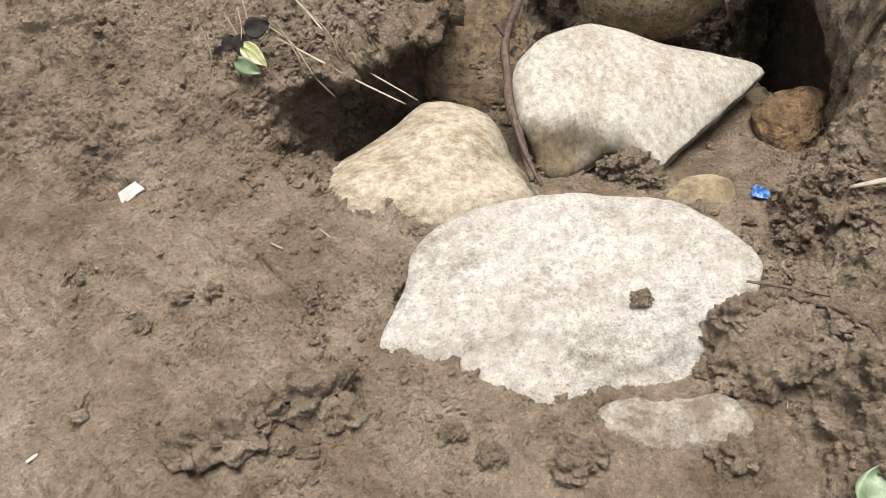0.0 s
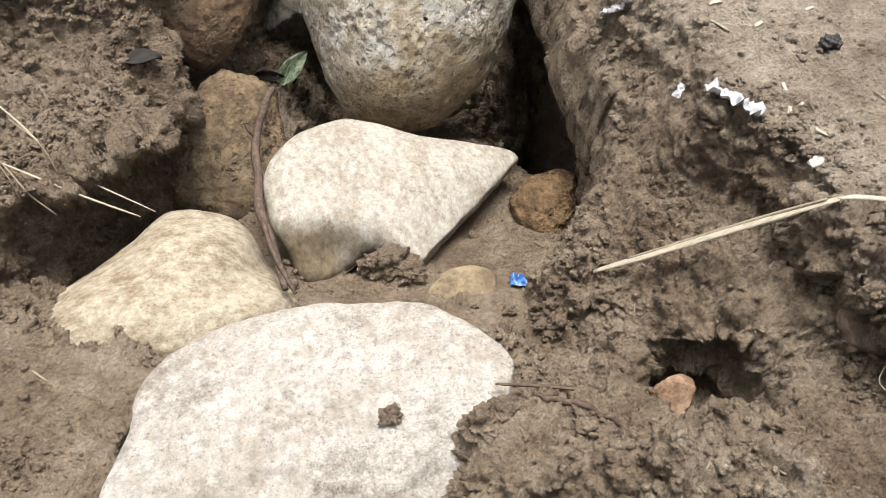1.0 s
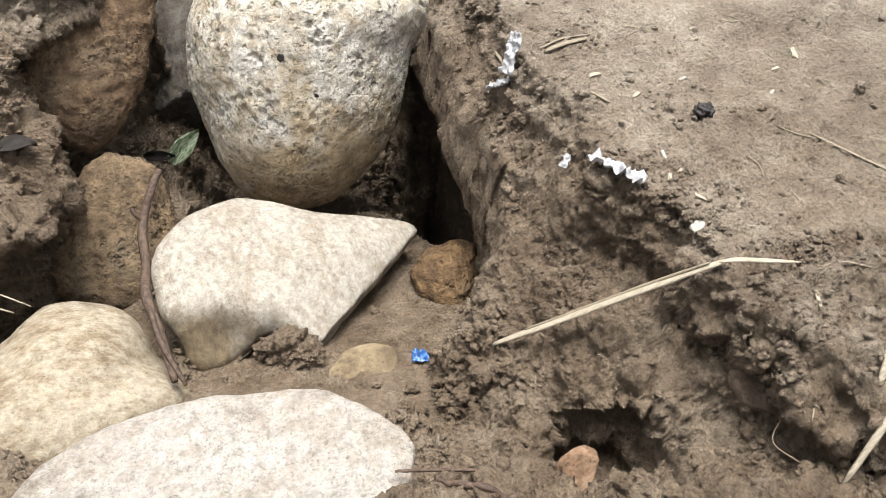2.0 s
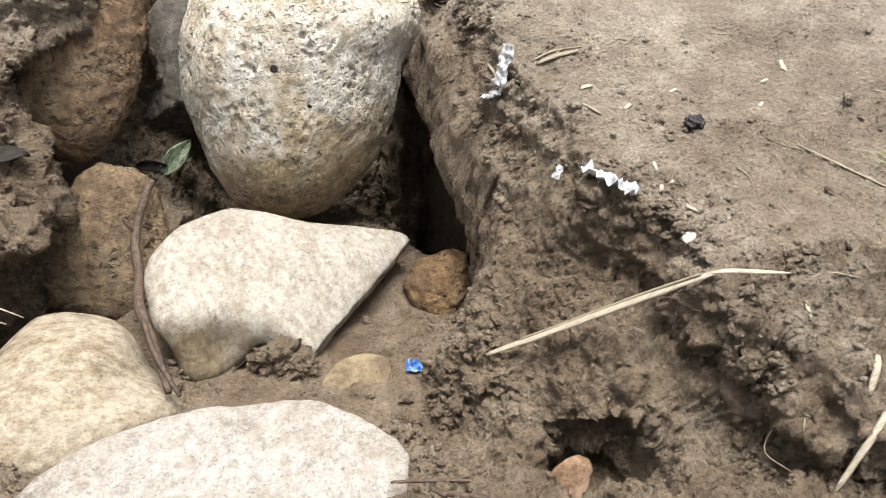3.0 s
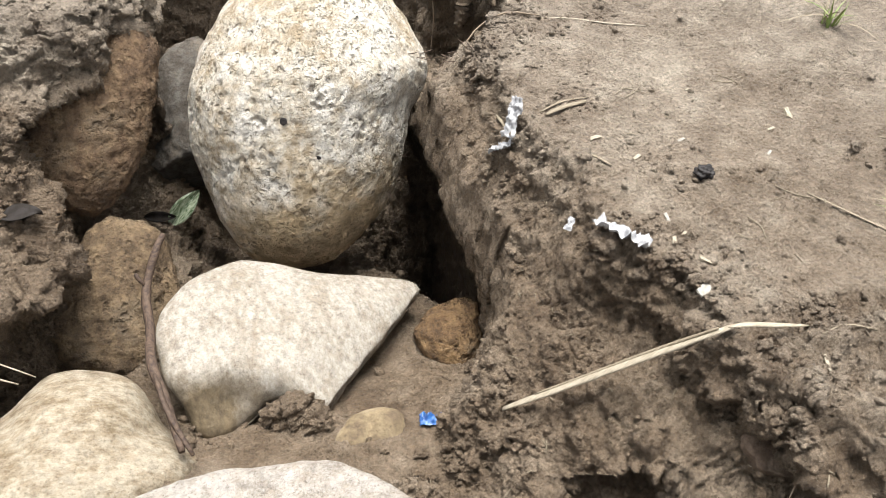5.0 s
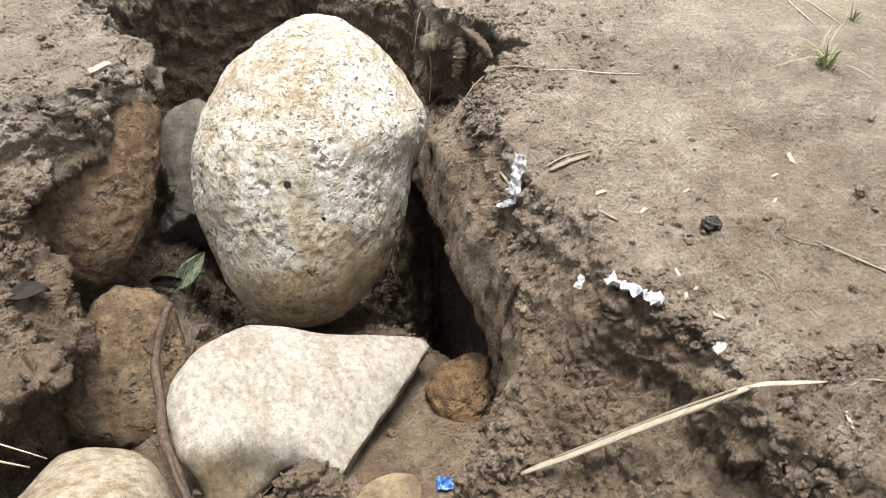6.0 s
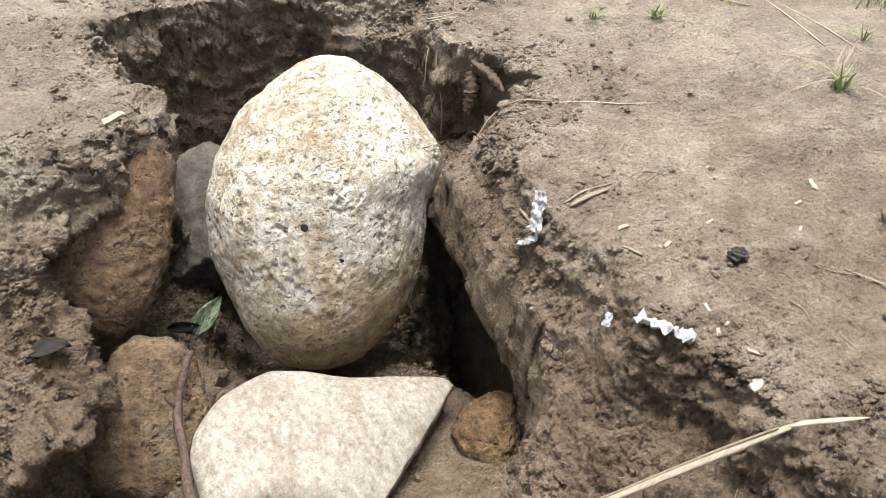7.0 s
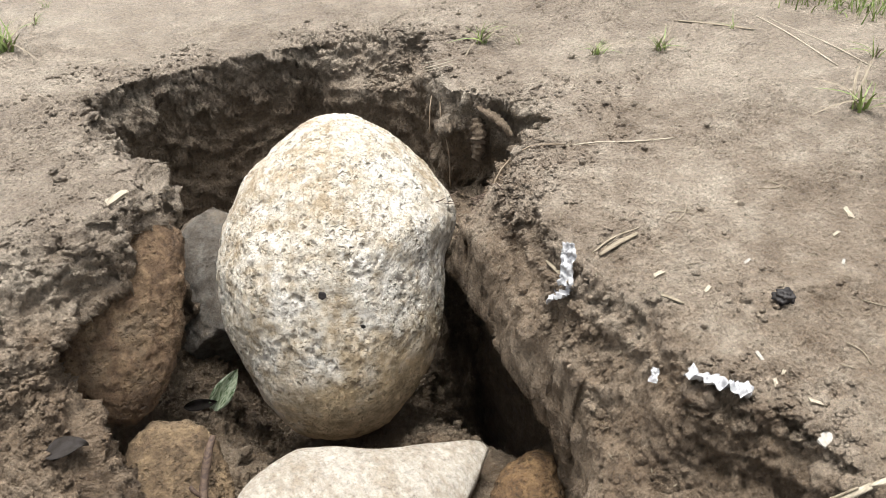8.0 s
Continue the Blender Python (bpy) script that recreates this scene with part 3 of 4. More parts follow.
big = boulder("boulder", (0.527, 2.15, -0.163), (-0.16, -0.782, 0.603),
              [.300, .345, .378, .380, .395, .41, .427, .439, .427, .395, .369, .348, .33, .322, .311, .312, .311, .318, .325, .337, .36,
               .395, .432, .444, .436, .414, .385, .357, .336, .312, .299, .292],
              0.28, 0.26, PITTED, 7, 1.9, (0, 0), 0.5, 0.010, 0.004, 0.011, big_facets, seed=1, cuts=((0.66, 0.36, 0.66, 0.312, 0.008), (-0.1, -0.2, 1.0, 0.268, 0.02)))
tagged(big, "large pitted pale limestone boulder standing in the gully", "boulder", "boulders in the gully")
ochre = boulder("boulder", (-0.146, 1.26, -0.366), (0.104, -0.622, 0.776),
                [.246, .223, .228, .236, .235, .227, .22, .208, .185, .166, .162, .164, .174, .196, .236, .29, .293, .275, .25, .235, .225,
                 .215, .21, .21, .21, .21, .215, .222, .232, .248, .27, .28],
                0.19, 0.15, OCHRE, 6, 2.2, (0, -0.35), 0.5, 0.006, 0.0015, seed=2)
tagged(ochre, "smooth cream and ochre boulder half sunk in mud", "boulder", "boulders in the gully")
wedge = boulder("boulder", (0.315, 1.493, -0.339), (-0.035, -0.674, 0.738),
                [.312, .365, .28, .222, .190, .176, .172, .174, .179, .191, .197, .207, .222, .233, .248, .251, .244, .247, .242, .256, .285,
                 .262, .200, .150, .137, .146, .18, .225, .222, .224, .236, .262],
                0.085, 0.10, PALE, 6, 2.3, (-0.2, -0.8), 0.7, 0.003, 0.001, 0.0, wedge_hollow, seed=3, cuts=((0.72, -0.62, 0.3, 0.205, 0.002),))
tagged(wedge, "smooth pale grey wedge-shaped boulder with a sharp broken edge", "boulder", "boulders in the gully")
slab = boulder("boulder", (0.144, 0.804, -0.13), (0, 0, 1),
               [.317, .342, .327, .308, .292, .268, .246, .24, .24, .243, .249, .264, .279, .295, .299, .29, .306, .33, .303, .255, .257,
                .27, .251, .22, .2, .19, .195, .21, .237, .256, .26, .271],
               0.03, 0.24, GRANITE, 6, 4.2, (0.03, 0.0), 0.0, 0.009, 0.0035, 0.002, slab_seam, seed=4)
tagged(slab, "broad flat-topped white granite boulder smeared with mud", "boulder", "boulders in the gully")
tan = boulder("boulder", (-0.027, 1.784, -0.405), (0.131, -0.726, 0.676),
              [.161, .17, .177, .192, .2, .202, .199, .202, .18, .161, .144, .135, .132, .132, .138, .151, .17, .166, .169, .179, .185,
               .185, .192, .2, .193, .179, .157, .145, .14, .14, .146, .152],
              0.07, 0.12, TAN, 6, 3.6, (0, -0.2), 0.4, 0.018, 0.011, 0.004, seed=5, cuts=((0.75, 0.1, 0.66, 0.125, 0.003), (-0.5, 0.55, 0.67, 0.15, 0.005)))
tagged(tan, "tan angular boulder wedged under the mud bank", "boulder", "boulders in the gully")
brown = boulder("boulder", (-0.018, 2.128, -0.085), (0.106, -0.804, 0.585),
                [.163, .183, .211, .254, .27, .276, .244, .226, .209, .187, .176, .171, .164, .155, .153, .157, .168, .179, .194, .215,
                 .228, .244, .255, .252, .233, .206, .179, .161, .152, .149, .148, .152],
                0.08, 0.15, BROWN, 6, 2.2, (0, 0), 0.4, 0.016, 0.010, 0.004, seed=6)
tagged(brown, "rounded reddish-brown boulder set in the mud wall", "boulder", "boulders in the gully")
grey = boulder("boulder", (0.225, 2.50, -0.364), (-0.034, -0.808, 0.588),
               [.18, .179, .185, .199, .225, .236, .241, .255, .238, .231, .225, .221, .203, .194, .193, .191, .186, .188, .189, .189,
                .196, .208, .223, .251, .249, .253, .261, .224, .204, .193, .191, .188],
               0.07, 0.15, SLATE, 6, 3.0, (0, -0.3), 0.4, 0.012, 0.009, seed=7, cuts=((-0.55, 0.25, 0.8, 0.075, 0.003), (0.1, -0.75, 0.65, 0.15, 0.003), (-0.75, 0.65, 0.1, 0.17, 0.003), (0.5, 0.1, 0.85, 0.07, 0.003)))
tagged(grey, "grey angular boulder in shadow behind a larger one", "boulder", "boulders in the gully")
rust = boulder("stone", (0.757, 1.478, -0.43), (-0.254, -0.623, 0.74),
               [.078, .08, .082, .086, .094, .106, .099, .097, .091, .084, .08, .08, .082, .081, .082, .086, .096, .092, .091, .089, .087,
                .088, .088, .086, .088, .093, .095, .089, .087, .088, .083, .079],
               0.07, 0.08, RUST, 6, 2.2, (0, -0.35), 0.5, 0.012, 0.006, 0.003, seed=8, cuts=((0.8, 0.3, 0.5, 0.075, 0.003),))
tagged(rust, "rust-orange rounded stone half sunk in gully mud", "stone", "stones in the gully")
sunk = boulder("stone", (0.479, 1.18, -0.352), (-0.134, -0.55, 0.825),
               [.067, .071, .081, .073, .068, .067, .071, .073, .083, .076, .066, .063, .064, .075, .08, .072],
               0.03, 0.05, SUNK, 5, 2.2, (0, -0.15), 0.5, 0.004, 0.001, seed=9)
tagged(sunk, "yellowish stone almost buried in wet mud", "stone", "stones in the gully")
low = boulder("stone", (0.27, 0.56, -0.10), (0, 0, 1), [.13, .11, .065, .045, .04, .045, .07, .11, .12, .09, .06, .05, .05, .055, .07, .11],
              0.03, 0.06, MUDDY, 6, 2.6, (0.1, 0.1), 0.0, 0.030, 0.006, seed=10)
tagged(low, "low whitish stone ridge nearly covered by mud", "stone", "stones in the gully")
pebble = boulder("stone", (0.735, 0.765, -0.150), (-0.3, -0.75, 0.6), [.036, .036, .045, .054, .045, .04, .036, .036, .034, .034, .04, .052, .046, .04, .036, .034],
                 0.03, 0.025, PINK, 5, 3.0, (0, 0), 0, 0.008, 0.003, seed=11,
                 cuts=((0.1, 0.2, 1.0, 0.018, 0.001), (0.9, -0.1, 0.35, 0.028, 0.001), (-0.9, -0.25, 0.3, 0.028, 0.001), (0.15, 1.0, 0.2, 0.040, 0.001)))
tagged(pebble, "small pink granite stone upright beside a hole", "stone", "stones in the gully")
plate = boulder("stone", (1.035, 0.765, 0.0), (-0.2, -0.6, 0.75), [.07, .06, .045, .04, .04, .045, .05, .06, .06, .05, .05, .045, .045, .05, .055, .06],
                0.022, 0.03, stone_material("muddy_pink_stone", (0.27, 0.2, 0.15), (0.2, 0.145, 0.105), (0.13, 0.09, 0.06), (0.5, 0.45, 0.4), None, 0.45, 0.012), 5, 3.5, (0, 0), 0,
                0.008, 0.003, seed=12, cuts=((0.05, 0.1, 1.0, 0.012, 0.001), (-0.6, 0.75, 0.2, 0.05, 0.001)))
tagged(plate, "flat muddy pinkish stone stuck in the mud bank", "stone", "stones in the gully")

# ---- small things ----
STRAW = plain_material("dry_straw", (0.22, 0.185, 0.13), (0.37, 0.325, 0.25), 60, 0.6, 0.001, (1, 6, 1))
GREYSTRAW = plain_material("weathered_straw", (0.15, 0.12, 0.08), (0.25, 0.21, 0.15), 60, 0.7, 0.001, (1, 6, 1))
TWIG = plain_material("dark_twig", (0.035, 0.022, 0.016), (0.10, 0.066, 0.045), 70, 0.75, 0.002, (1, 1, 5))
BARK = plain_material("rotten_bark", (0.05, 0.033, 0.022), (0.21, 0.16, 0.11), 70, 0.85, 0.006, (5, 5, 1))
ROOT = plain_material("pale_root", (0.180, 0.132, 0.090), (0.276, 0.222, 0.156), 60, 0.7, 0.001)
FOIL = plain_material("white_scrap", (0.24, 0.24, 0.25), (0.46, 0.46, 0.46), 90, 0.35, 0.001, None, 0.6)
CHIP = plain_material("white_chip", (0.24, 0.22, 0.185), (0.34, 0.32, 0.285), 90, 0.6, 0.001)
BLUE = plain_material("blue_scrap", (0.012, 0.054, 0.192), (0.036, 0.132, 0.360), 90, 0.3, 0.001, None, 0.6)
COAL = plain_material("black_clod", (0.007, 0.006, 0.006), (0.024, 0.019, 0.017), 120, 0.6, 0.003)
LEAF_DARK = plain_material("dark_leaf", (0.016, 0.013, 0.010), (0.03, 0.026, 0.024), 50, 0.8, 0.001, None, 0.1)
LEAF_GREEN = plain_material("green_leaf", (0.060, 0.096, 0.042), (0.120, 0.162, 0.084), 50, 0.45, 0.001, None, 0.5)
LEAF_YELLOW = plain_material("yellow_leaf", (0.252, 0.252, 0.072), (0.432, 0.420, 0.252), 35, 0.5, 0.001)
WILTED = plain_material("wilted_leaf", (0.04, 0.09, 0.02), (0.50, 0.56, 0.40), 60, 0.25, 0.004, (1, 4, 1), 0.6)
GRASS = plain_material("grass", (0.09, 0.14, 0.03), (0.25, 0.30, 0.10), 40, 0.55, 0.0005)

bpy.context.view_layer.update()
DEPS = bpy.context.evaluated_depsgraph_get()


def rest(x, y, above=1.0):
    """Height of whatever lies under a place."""
    hit, place, *_ = scene.ray_cast(DEPS, Vector((x, y, above)), Vector((0, 0, -1)))
    return place.z if hit else 0.0


def curve_points(pts, n):
    pts = np.array(pts, float)
    k = len(pts)
    ext = np.vstack((2 * pts[0] - pts[1], pts, 2 * pts[-1] - pts[-2]))
    out = []
    for s in np.linspace(0, k - 1 - 1e-6, n):
        i = int(s)
        f = s - i
        p0, p1, p2, p3 = ext[i:i + 4]
        out.append(p1 + 0.5 * f * (p2 - p0 + f * (2 * p0 - 5 * p1 + 4 * p2 - p3 + f * (3 * (p1 - p2) + p3 - p0))))
    return np.array(out)


def strand_mesh(pts, width, thick, n=14, sides=6, taper=0.4, ragged=0.0, seed=0):
    """A stalk of flattened round section along a bent line."""
    r = np.random.default_rng(seed)
    c = curve_points(pts, n)
    verts, faces = [], []
    for i in range(n):
        t = c[min(i + 1, n - 1)] - c[max(i - 1, 0)]
        t /= np.linalg.norm(t) + 1e-9
        side = np.cross(t, (0, 0, 1)) if abs(t[2]) < 0.95 else np.cross(t, (1, 0, 0))
        side /= np.linalg.norm(side) + 1e-9
        up = np.cross(side, t)
        s = i / (n - 1)
        k = 1 - taper * abs(2 * s - 1) ** 3
        for a in range(sides):
            g = 2 * math.pi * a / sides
            j = 1 + ragged * r.normal()
            verts.append(c[i] + side * math.cos(g) * width / 2 * k * j + up * math.sin(g) * thick / 2 * k * j)
    for i in range(n - 1):
        for a in range(sides):
            b = (a + 1) % sides
            faces.append((i * sides + a, i * sides + b, (i + 1) * sides + b, (i + 1) * sides + a))
    faces += [tuple(range(sides))[::-1], tuple((n - 1) * sides + a for a in range(sides))]
    return verts, faces


def strand(name, pts, width, thick, material, parent=None, **kw):
    return mesh_object(name, *strand_mesh(pts, width, thick, **kw), material, parent)


def laid(pts, lift=0.003):
    """Places (x, y) laid on the ground."""
    return [(x, y, rest(x, y) + lift) for x, y in pts]


def leaf_mesh(length, width, curl=0.2, fold=0.15, point=0.7, seed=0):
    r = np.random.default_rng(seed)
    n, m = 10, 6
    verts, faces = [], []
    for layer in (0, 1):
        for i in range(n + 1):
            s = i / n
            w = width / 2 * math.sin(math.pi * min(1, s ** point)) ** 0.8 + 0.0008
            for j in range(m + 1):
                v = j / m * 2 - 1
                verts.append((s * length, v * w, curl * length * math.sin(s * 2.4) * 0.5 + fold * width * abs(v) + 0.03 * width * math.sin(9 * s + 3 * v + seed) - layer * 0.0006))
    row = m + 1
    half = (n + 1) * row
    for i in range(n):
        for j in range(m):
            a = i * row + j
            faces.append((a, a + row, a + row + 1, a + 1))
            faces.append((half + a, half + a + 1, half + a + row + 1, half + a + row))
    for i in range(n):
        for j in (0, m):
            a = i * row + j
            faces.append((a, a + row, half + a + row, half + a) if j else (a, half + a, half + a + row, a + row))
    return verts, faces


def scrap_mesh(length, width, crumple, seed=0, n=16, m=9):
    """A torn and crumpled strip."""
    r = np.random.default_rng(seed)
    off = r.uniform(0, 50, 3)
    u, v = np.meshgrid(np.linspace(0, 1, n), np.linspace(-0.5, 0.5, m))
    u, v = u.ravel(), v.ravel()
    q = np.stack((u * length * 58, v * width * 58, 0 * u), 1) @ np.array(((0.8, 0.6, 0), (-0.6, 0.8, 0), (0, 0, 1))) + off
    w = width * (0.75 + 0.5 * perlin(np.stack((u * 4, 0 * u, 0 * u), 1) + off))
    x = u * length + 0.12 * length * perlin(q * 0.7 + 3) + 0.04 * length * np.sign(v) * perlin(q * 2)
    y = v * w + 0.15 * width * perlin(q * 0.6 + 9)
    z = crumple * (np.abs(perlin(q)) * 1.6 + 0.8 * np.abs(perlin(q * 2.3)))
    verts = np.concatenate((np.stack((x, y, z), 1), np.stack((x, y, z - 0.0008), 1)))
    faces, half = [], n * m
    for j in range(m - 1):
        for i in range(n - 1):
            a = j * n + i
            faces.append((a, a + 1, a + n + 1, a + n))
            faces.append((half + a, half + a + n, half + a + n + 1, half + a + 1))
    ring = [i for i in range(n)] + [j * n + n - 1 for j in range(1, m)] + [(m - 1) * n + i for i in range(n - 2, -1, -1)] + [j * n for j in range(m - 2, 0, -1)]
    for a, b in zip(ring, ring[1:] + ring[:1]):
        faces.append((a, half + a, half + b, b))
    return verts, faces


def set_down(name, mesh, material, x, y, turn=0, tilt=(0, 0), lift=0.003, z=None, parent=None):
    ob = mesh_object(name, *mesh, material, parent)
    ob.matrix_basis = pose(x, y, (rest(x, y) if z is None else z) + lift, tilt[0], tilt[1], turn)
    return ob


# the long bent reed straw on the bank, and other loose stalks
def above(pts, lift=0.004):
    """The same line, raised where the ground would cover it."""
    c = curve_points(pts, 24)
    return [(x, y, max(z, rest(x, y) + lift)) for x, y, z in c]


reed = bpy.data.objects.new("reed_straw", None)
scene.collection.objects.link(reed)
lift = max(rest(x, y) + 0.004 - z for x, y, z in ((0.80, 1.0, -0.04), (0.90, 0.953, 0.06), (0.985, 0.912, 0.142)))
lift = min(max(lift, 0), 0.03)
strand("stalk", [(0.690, 1.053, -0.150), (0.79, 1.006, -0.052 + lift), (0.89, 0.958, 0.05 + lift), (0.988, 0.911, 0.146 + lift)], 0.019, 0.005, STRAW, reed, n=24, taper=0.45, ragged=0.06, seed=2)
strand("split_strip", [(0.74, 1.035, -0.10), (0.80, 1.008, -0.045 + lift), (0.90, 0.960, 0.058 + lift), (0.975, 0.920, 0.138 + lift)], 0.007, 0.009, GREYSTRAW, reed, n=20, taper=0.6)
strand("folded_tip", [(0.985, 0.912, 0.146 + lift), (1.01, 0.905, 0.152 + lift), (1.06, 0.895, 0.148), (1.124, 0.884, 0.14)], 0.011, 0.003, STRAW, reed, n=16, taper=0.8)
tagged(reed, "long bent dry reed straw lying across the bank edge", "straw", "loose straws")
for pts, w, mat, label in (
        ([(-0.498, 1.681), (-0.40, 1.60), (-0.30, 1.50), (-0.145, 1.42)], 0.005, STRAW, "long thin dry straw hanging over the shelf edge"),
        ([(-0.447, 1.488), (-0.36, 1.46), (-0.27, 1.43), (-0.172, 1.401)], 0.006, STRAW, "dry pale straw stalk sticking out of the bank")):
    zs = np.linspace(-0.02, -0.225, 4) if w < 0.0055 else np.linspace(-0.075, -0.215, 4)
    tagged(strand("straw", [(x, y, z) for (x, y), z in zip(pts, zs)], w, w * 0.8, mat, n=16), label, "straw", "loose straws")
for pts, w, mat, label in (
        ([(1.027, 0.572), (1.10, 0.617), (1.173, 0.667)], 0.011, STRAW, "short pale straw on the trodden mud"),
        ([(1.361, 1.191), (1.405, 1.11), (1.449, 1.035), (1.50, 0.95)], 0.007, GREYSTRAW, "straight dry stalk on the bank top"),
        ([(0.961, 1.601), (1.02, 1.615), (1.089, 1.619)], 0.006, GREYSTRAW, "dry grass blade beside white scraps"),
        ([(0.966, 1.582), (1.01, 1.588), (1.072, 1.600)], 0.014, GREYSTRAW, "flat brown dry blade near the bank edge"),
        ([(0.974, 1.438), (1.0, 1.41), (1.021, 1.374)], 0.009, GREYSTRAW, "flat grey-brown blade pressed into mud"),
        ([(1.139, 2.011), (1.22, 1.985), (1.30, 1.945), (1.395, 1.908)], 0.007, STRAW, "long dry straw lying flat on the bank top"),
        ([(1.829, 2.488), (1.90, 2.39), (1.975, 2.284)], 0.012, GREYSTRAW, "dry stalk lying on the bank top"),
        ([(2.071, 2.396), (2.04, 2.2), (1.993, 1.964)], 0.007, STRAW, "long thin dry stalk near the grass"),
        ([(2.081, 2.33), (2.085, 2.1), (2.068, 1.906)], 0.006, STRAW, "long thin dry stalk near the grass"),
        ([(1.124, 0.885 - 0.03), (1.18, 0.86), (1.27, 0.823)], 0.004, GREYSTRAW, "thin grey straw on the bank top"),
        ([(1.104, 0.80), (1.115, 0.83)], 0.007, STRAW, "short upright straw at the bank lip"),
        ([(1.14, 0.70), (1.12, 0.68), (1.10, 0.655)], 0.012, STRAW, "short straw stub at the bank lip"),
        ([(-0.728, 0.533), (-0.716, 0.549)], 0.008, CHIP, "tiny white stalk on wet mud"),
        ([(0.631, 0.662), (0.636, 0.63), (0.641, 0.599)], 0.009, GREYSTRAW, "short grey straw in trodden mud"),
        ([(-0.42, 1.0), (-0.39, 0.98)], 0.005, GREYSTRAW, "tiny dry straw on wet mud"),
        ([(-0.33, 1.04), (-0.30, 1.01)], 0.004, GREYSTRAW, "tiny dry straw on wet mud")):
    tagged(strand("straw", laid(pts, w * 0.3), w, w * 0.35, mat, n=10, ragged=0.05), label, "straw", "loose straws")

tagged(strand("splinter", [(0.885, 1.66, 0.085), (0.89, 1.61, 0.08), (0.888, 1.555, 0.06)], 0.011, 0.005, GREYSTRAW, n=8), "flat wood splinter across white scraps", "splinter")
# twigs
for pts, w, label in (
        ([(0.435, 0.809, -0.075), (0.504, 0.795, -0.078), (0.575, 0.778, -0.085)], 0.007, "thin brown twig resting on a boulder edge"),
        ([(0.490, 0.773, -0.06), (0.547, 0.732, -0.065), (0.61, 0.688, -0.07)], 0.012, "brown split twig lying in trodden mud")):
    tagged(strand("twig", above(pts), w, w * 0.8, TWIG, n=26, ragged=0.10, seed=3), label, "twig", "twigs")
stick = bpy.data.objects.new("stick", None)
scene.collection.objects.link(stick)
tagged(stick, "dark forked stick wedged upright between boulders", "stick")
strand("stem", [(0.118, 1.80, -0.232), (0.095, 1.76, -0.25), (0.062, 1.68, -0.295), (0.064, 1.56, -0.30), (0.064, 1.44, -0.27), (0.085, 1.34, -0.275), (0.106, 1.21, -0.28)],
       0.022, 0.02, TWIG, stick, n=40, sides=8, taper=0.35, ragged=0.07, seed=5)
strand("side_twig", [(0.064, 1.69, -0.29), (0.05, 1.70, -0.27), (0.045, 1.71, -0.262)], 0.011, 0.01, TWIG, stick, n=6, seed=6)
strand("frayed_end", [(0.07, 1.40, -0.262), (0.088, 1.30, -0.262), (0.125, 1.20, -0.285)], 0.013, 0.012, TWIG, stick, n=14, ragged=0.15, seed=7)

# rotten root and fine rootlets in the broken bank
root = bpy.data.objects.new("root", None)
scene.collection.objects.link(root)
tagged(root, "broken rotten root hanging out of the bank", "root")
strand("root_stump", [(1.075, 2.40, 0.055), (1.065, 2.37, 0.0), (1.055, 2.37, -0.065)], 0.045, 0.036, BARK, root, n=30, sides=12, taper=0.3, ragged=0.2, seed=8)
strand("root_arm", [(1.075, 2.40, 0.09), (1.10, 2.33, 0.08), (1.125, 2.27, 0.04)], 0.03, 0.018, BARK, root, n=22, sides=10, taper=0.6, ragged=0.25, seed=9)
for pts, w in (([(1.139, 2.011, 0.135), (1.05, 2.05, 0.13), (0.96, 2.04, 0.08), (0.90, 2.0, -0.02), (0.84, 2.02, -0.07)], 0.005),
               ([(0.98, 2.10, -0.02), (0.93, 2.07, -0.06), (0.91, 2.09, -0.08), (0.95, 2.13, -0.05)], 0.004),
               ([(1.02, 2.55, 0.10), (1.0, 2.5, 0.02), (1.01, 2.48, -0.08), (1.0, 2.46, -0.2)], 0.006),
               ([(1.03, 2.62, 0.08), (0.99, 2.56, 0.05), (0.97, 2.53, -0.03)], 0.004),
               ([(0.86, 1.985, -0.19), (0.86, 1.98, -0.05)], 0.008),
               ([(-0.62, 1.52, -0.03), (-0.60, 1.47, -0.09), (-0.61, 1.44, -0.13)], 0.003),
               ([(-0.47, 1.50, -0.04), (-0.41, 1.47, -0.08), (-0.37, 1.43, -0.14), (-0.33, 1.41, -0.19)], 0.004),
               ([(-0.44, 1.50, -0.04), (-0.40, 1.45, -0.10), (-0.39, 1.43, -0.16)], 0.003),
               ([(-0.38, 1.53, -0.03), (-0.33, 1.49, -0.07), (-0.31, 1.46, -0.13)], 0.003),
               ([(-0.56, 1.53, -0.03), (-0.53, 1.48, -0.07), (-0.55, 1.45, -0.11)], 0.003),
               ([(-0.52, 1.56, -0.02), (-0.50, 1.50, -0.05), (-0.46, 1.46, -0.09)], 0.003),
               ([(1.06, 0.72, 0.02), (1.02, 0.70, 0.02), (0.985, 0.67, 0.0), (0.99, 0.62, 0.02)], 0.002)):
    tagged(strand("rootlet", pts, w, w, ROOT, n=14, seed=4), "fine pale rootlet dangling from the mud bank", "root", "rootlets")

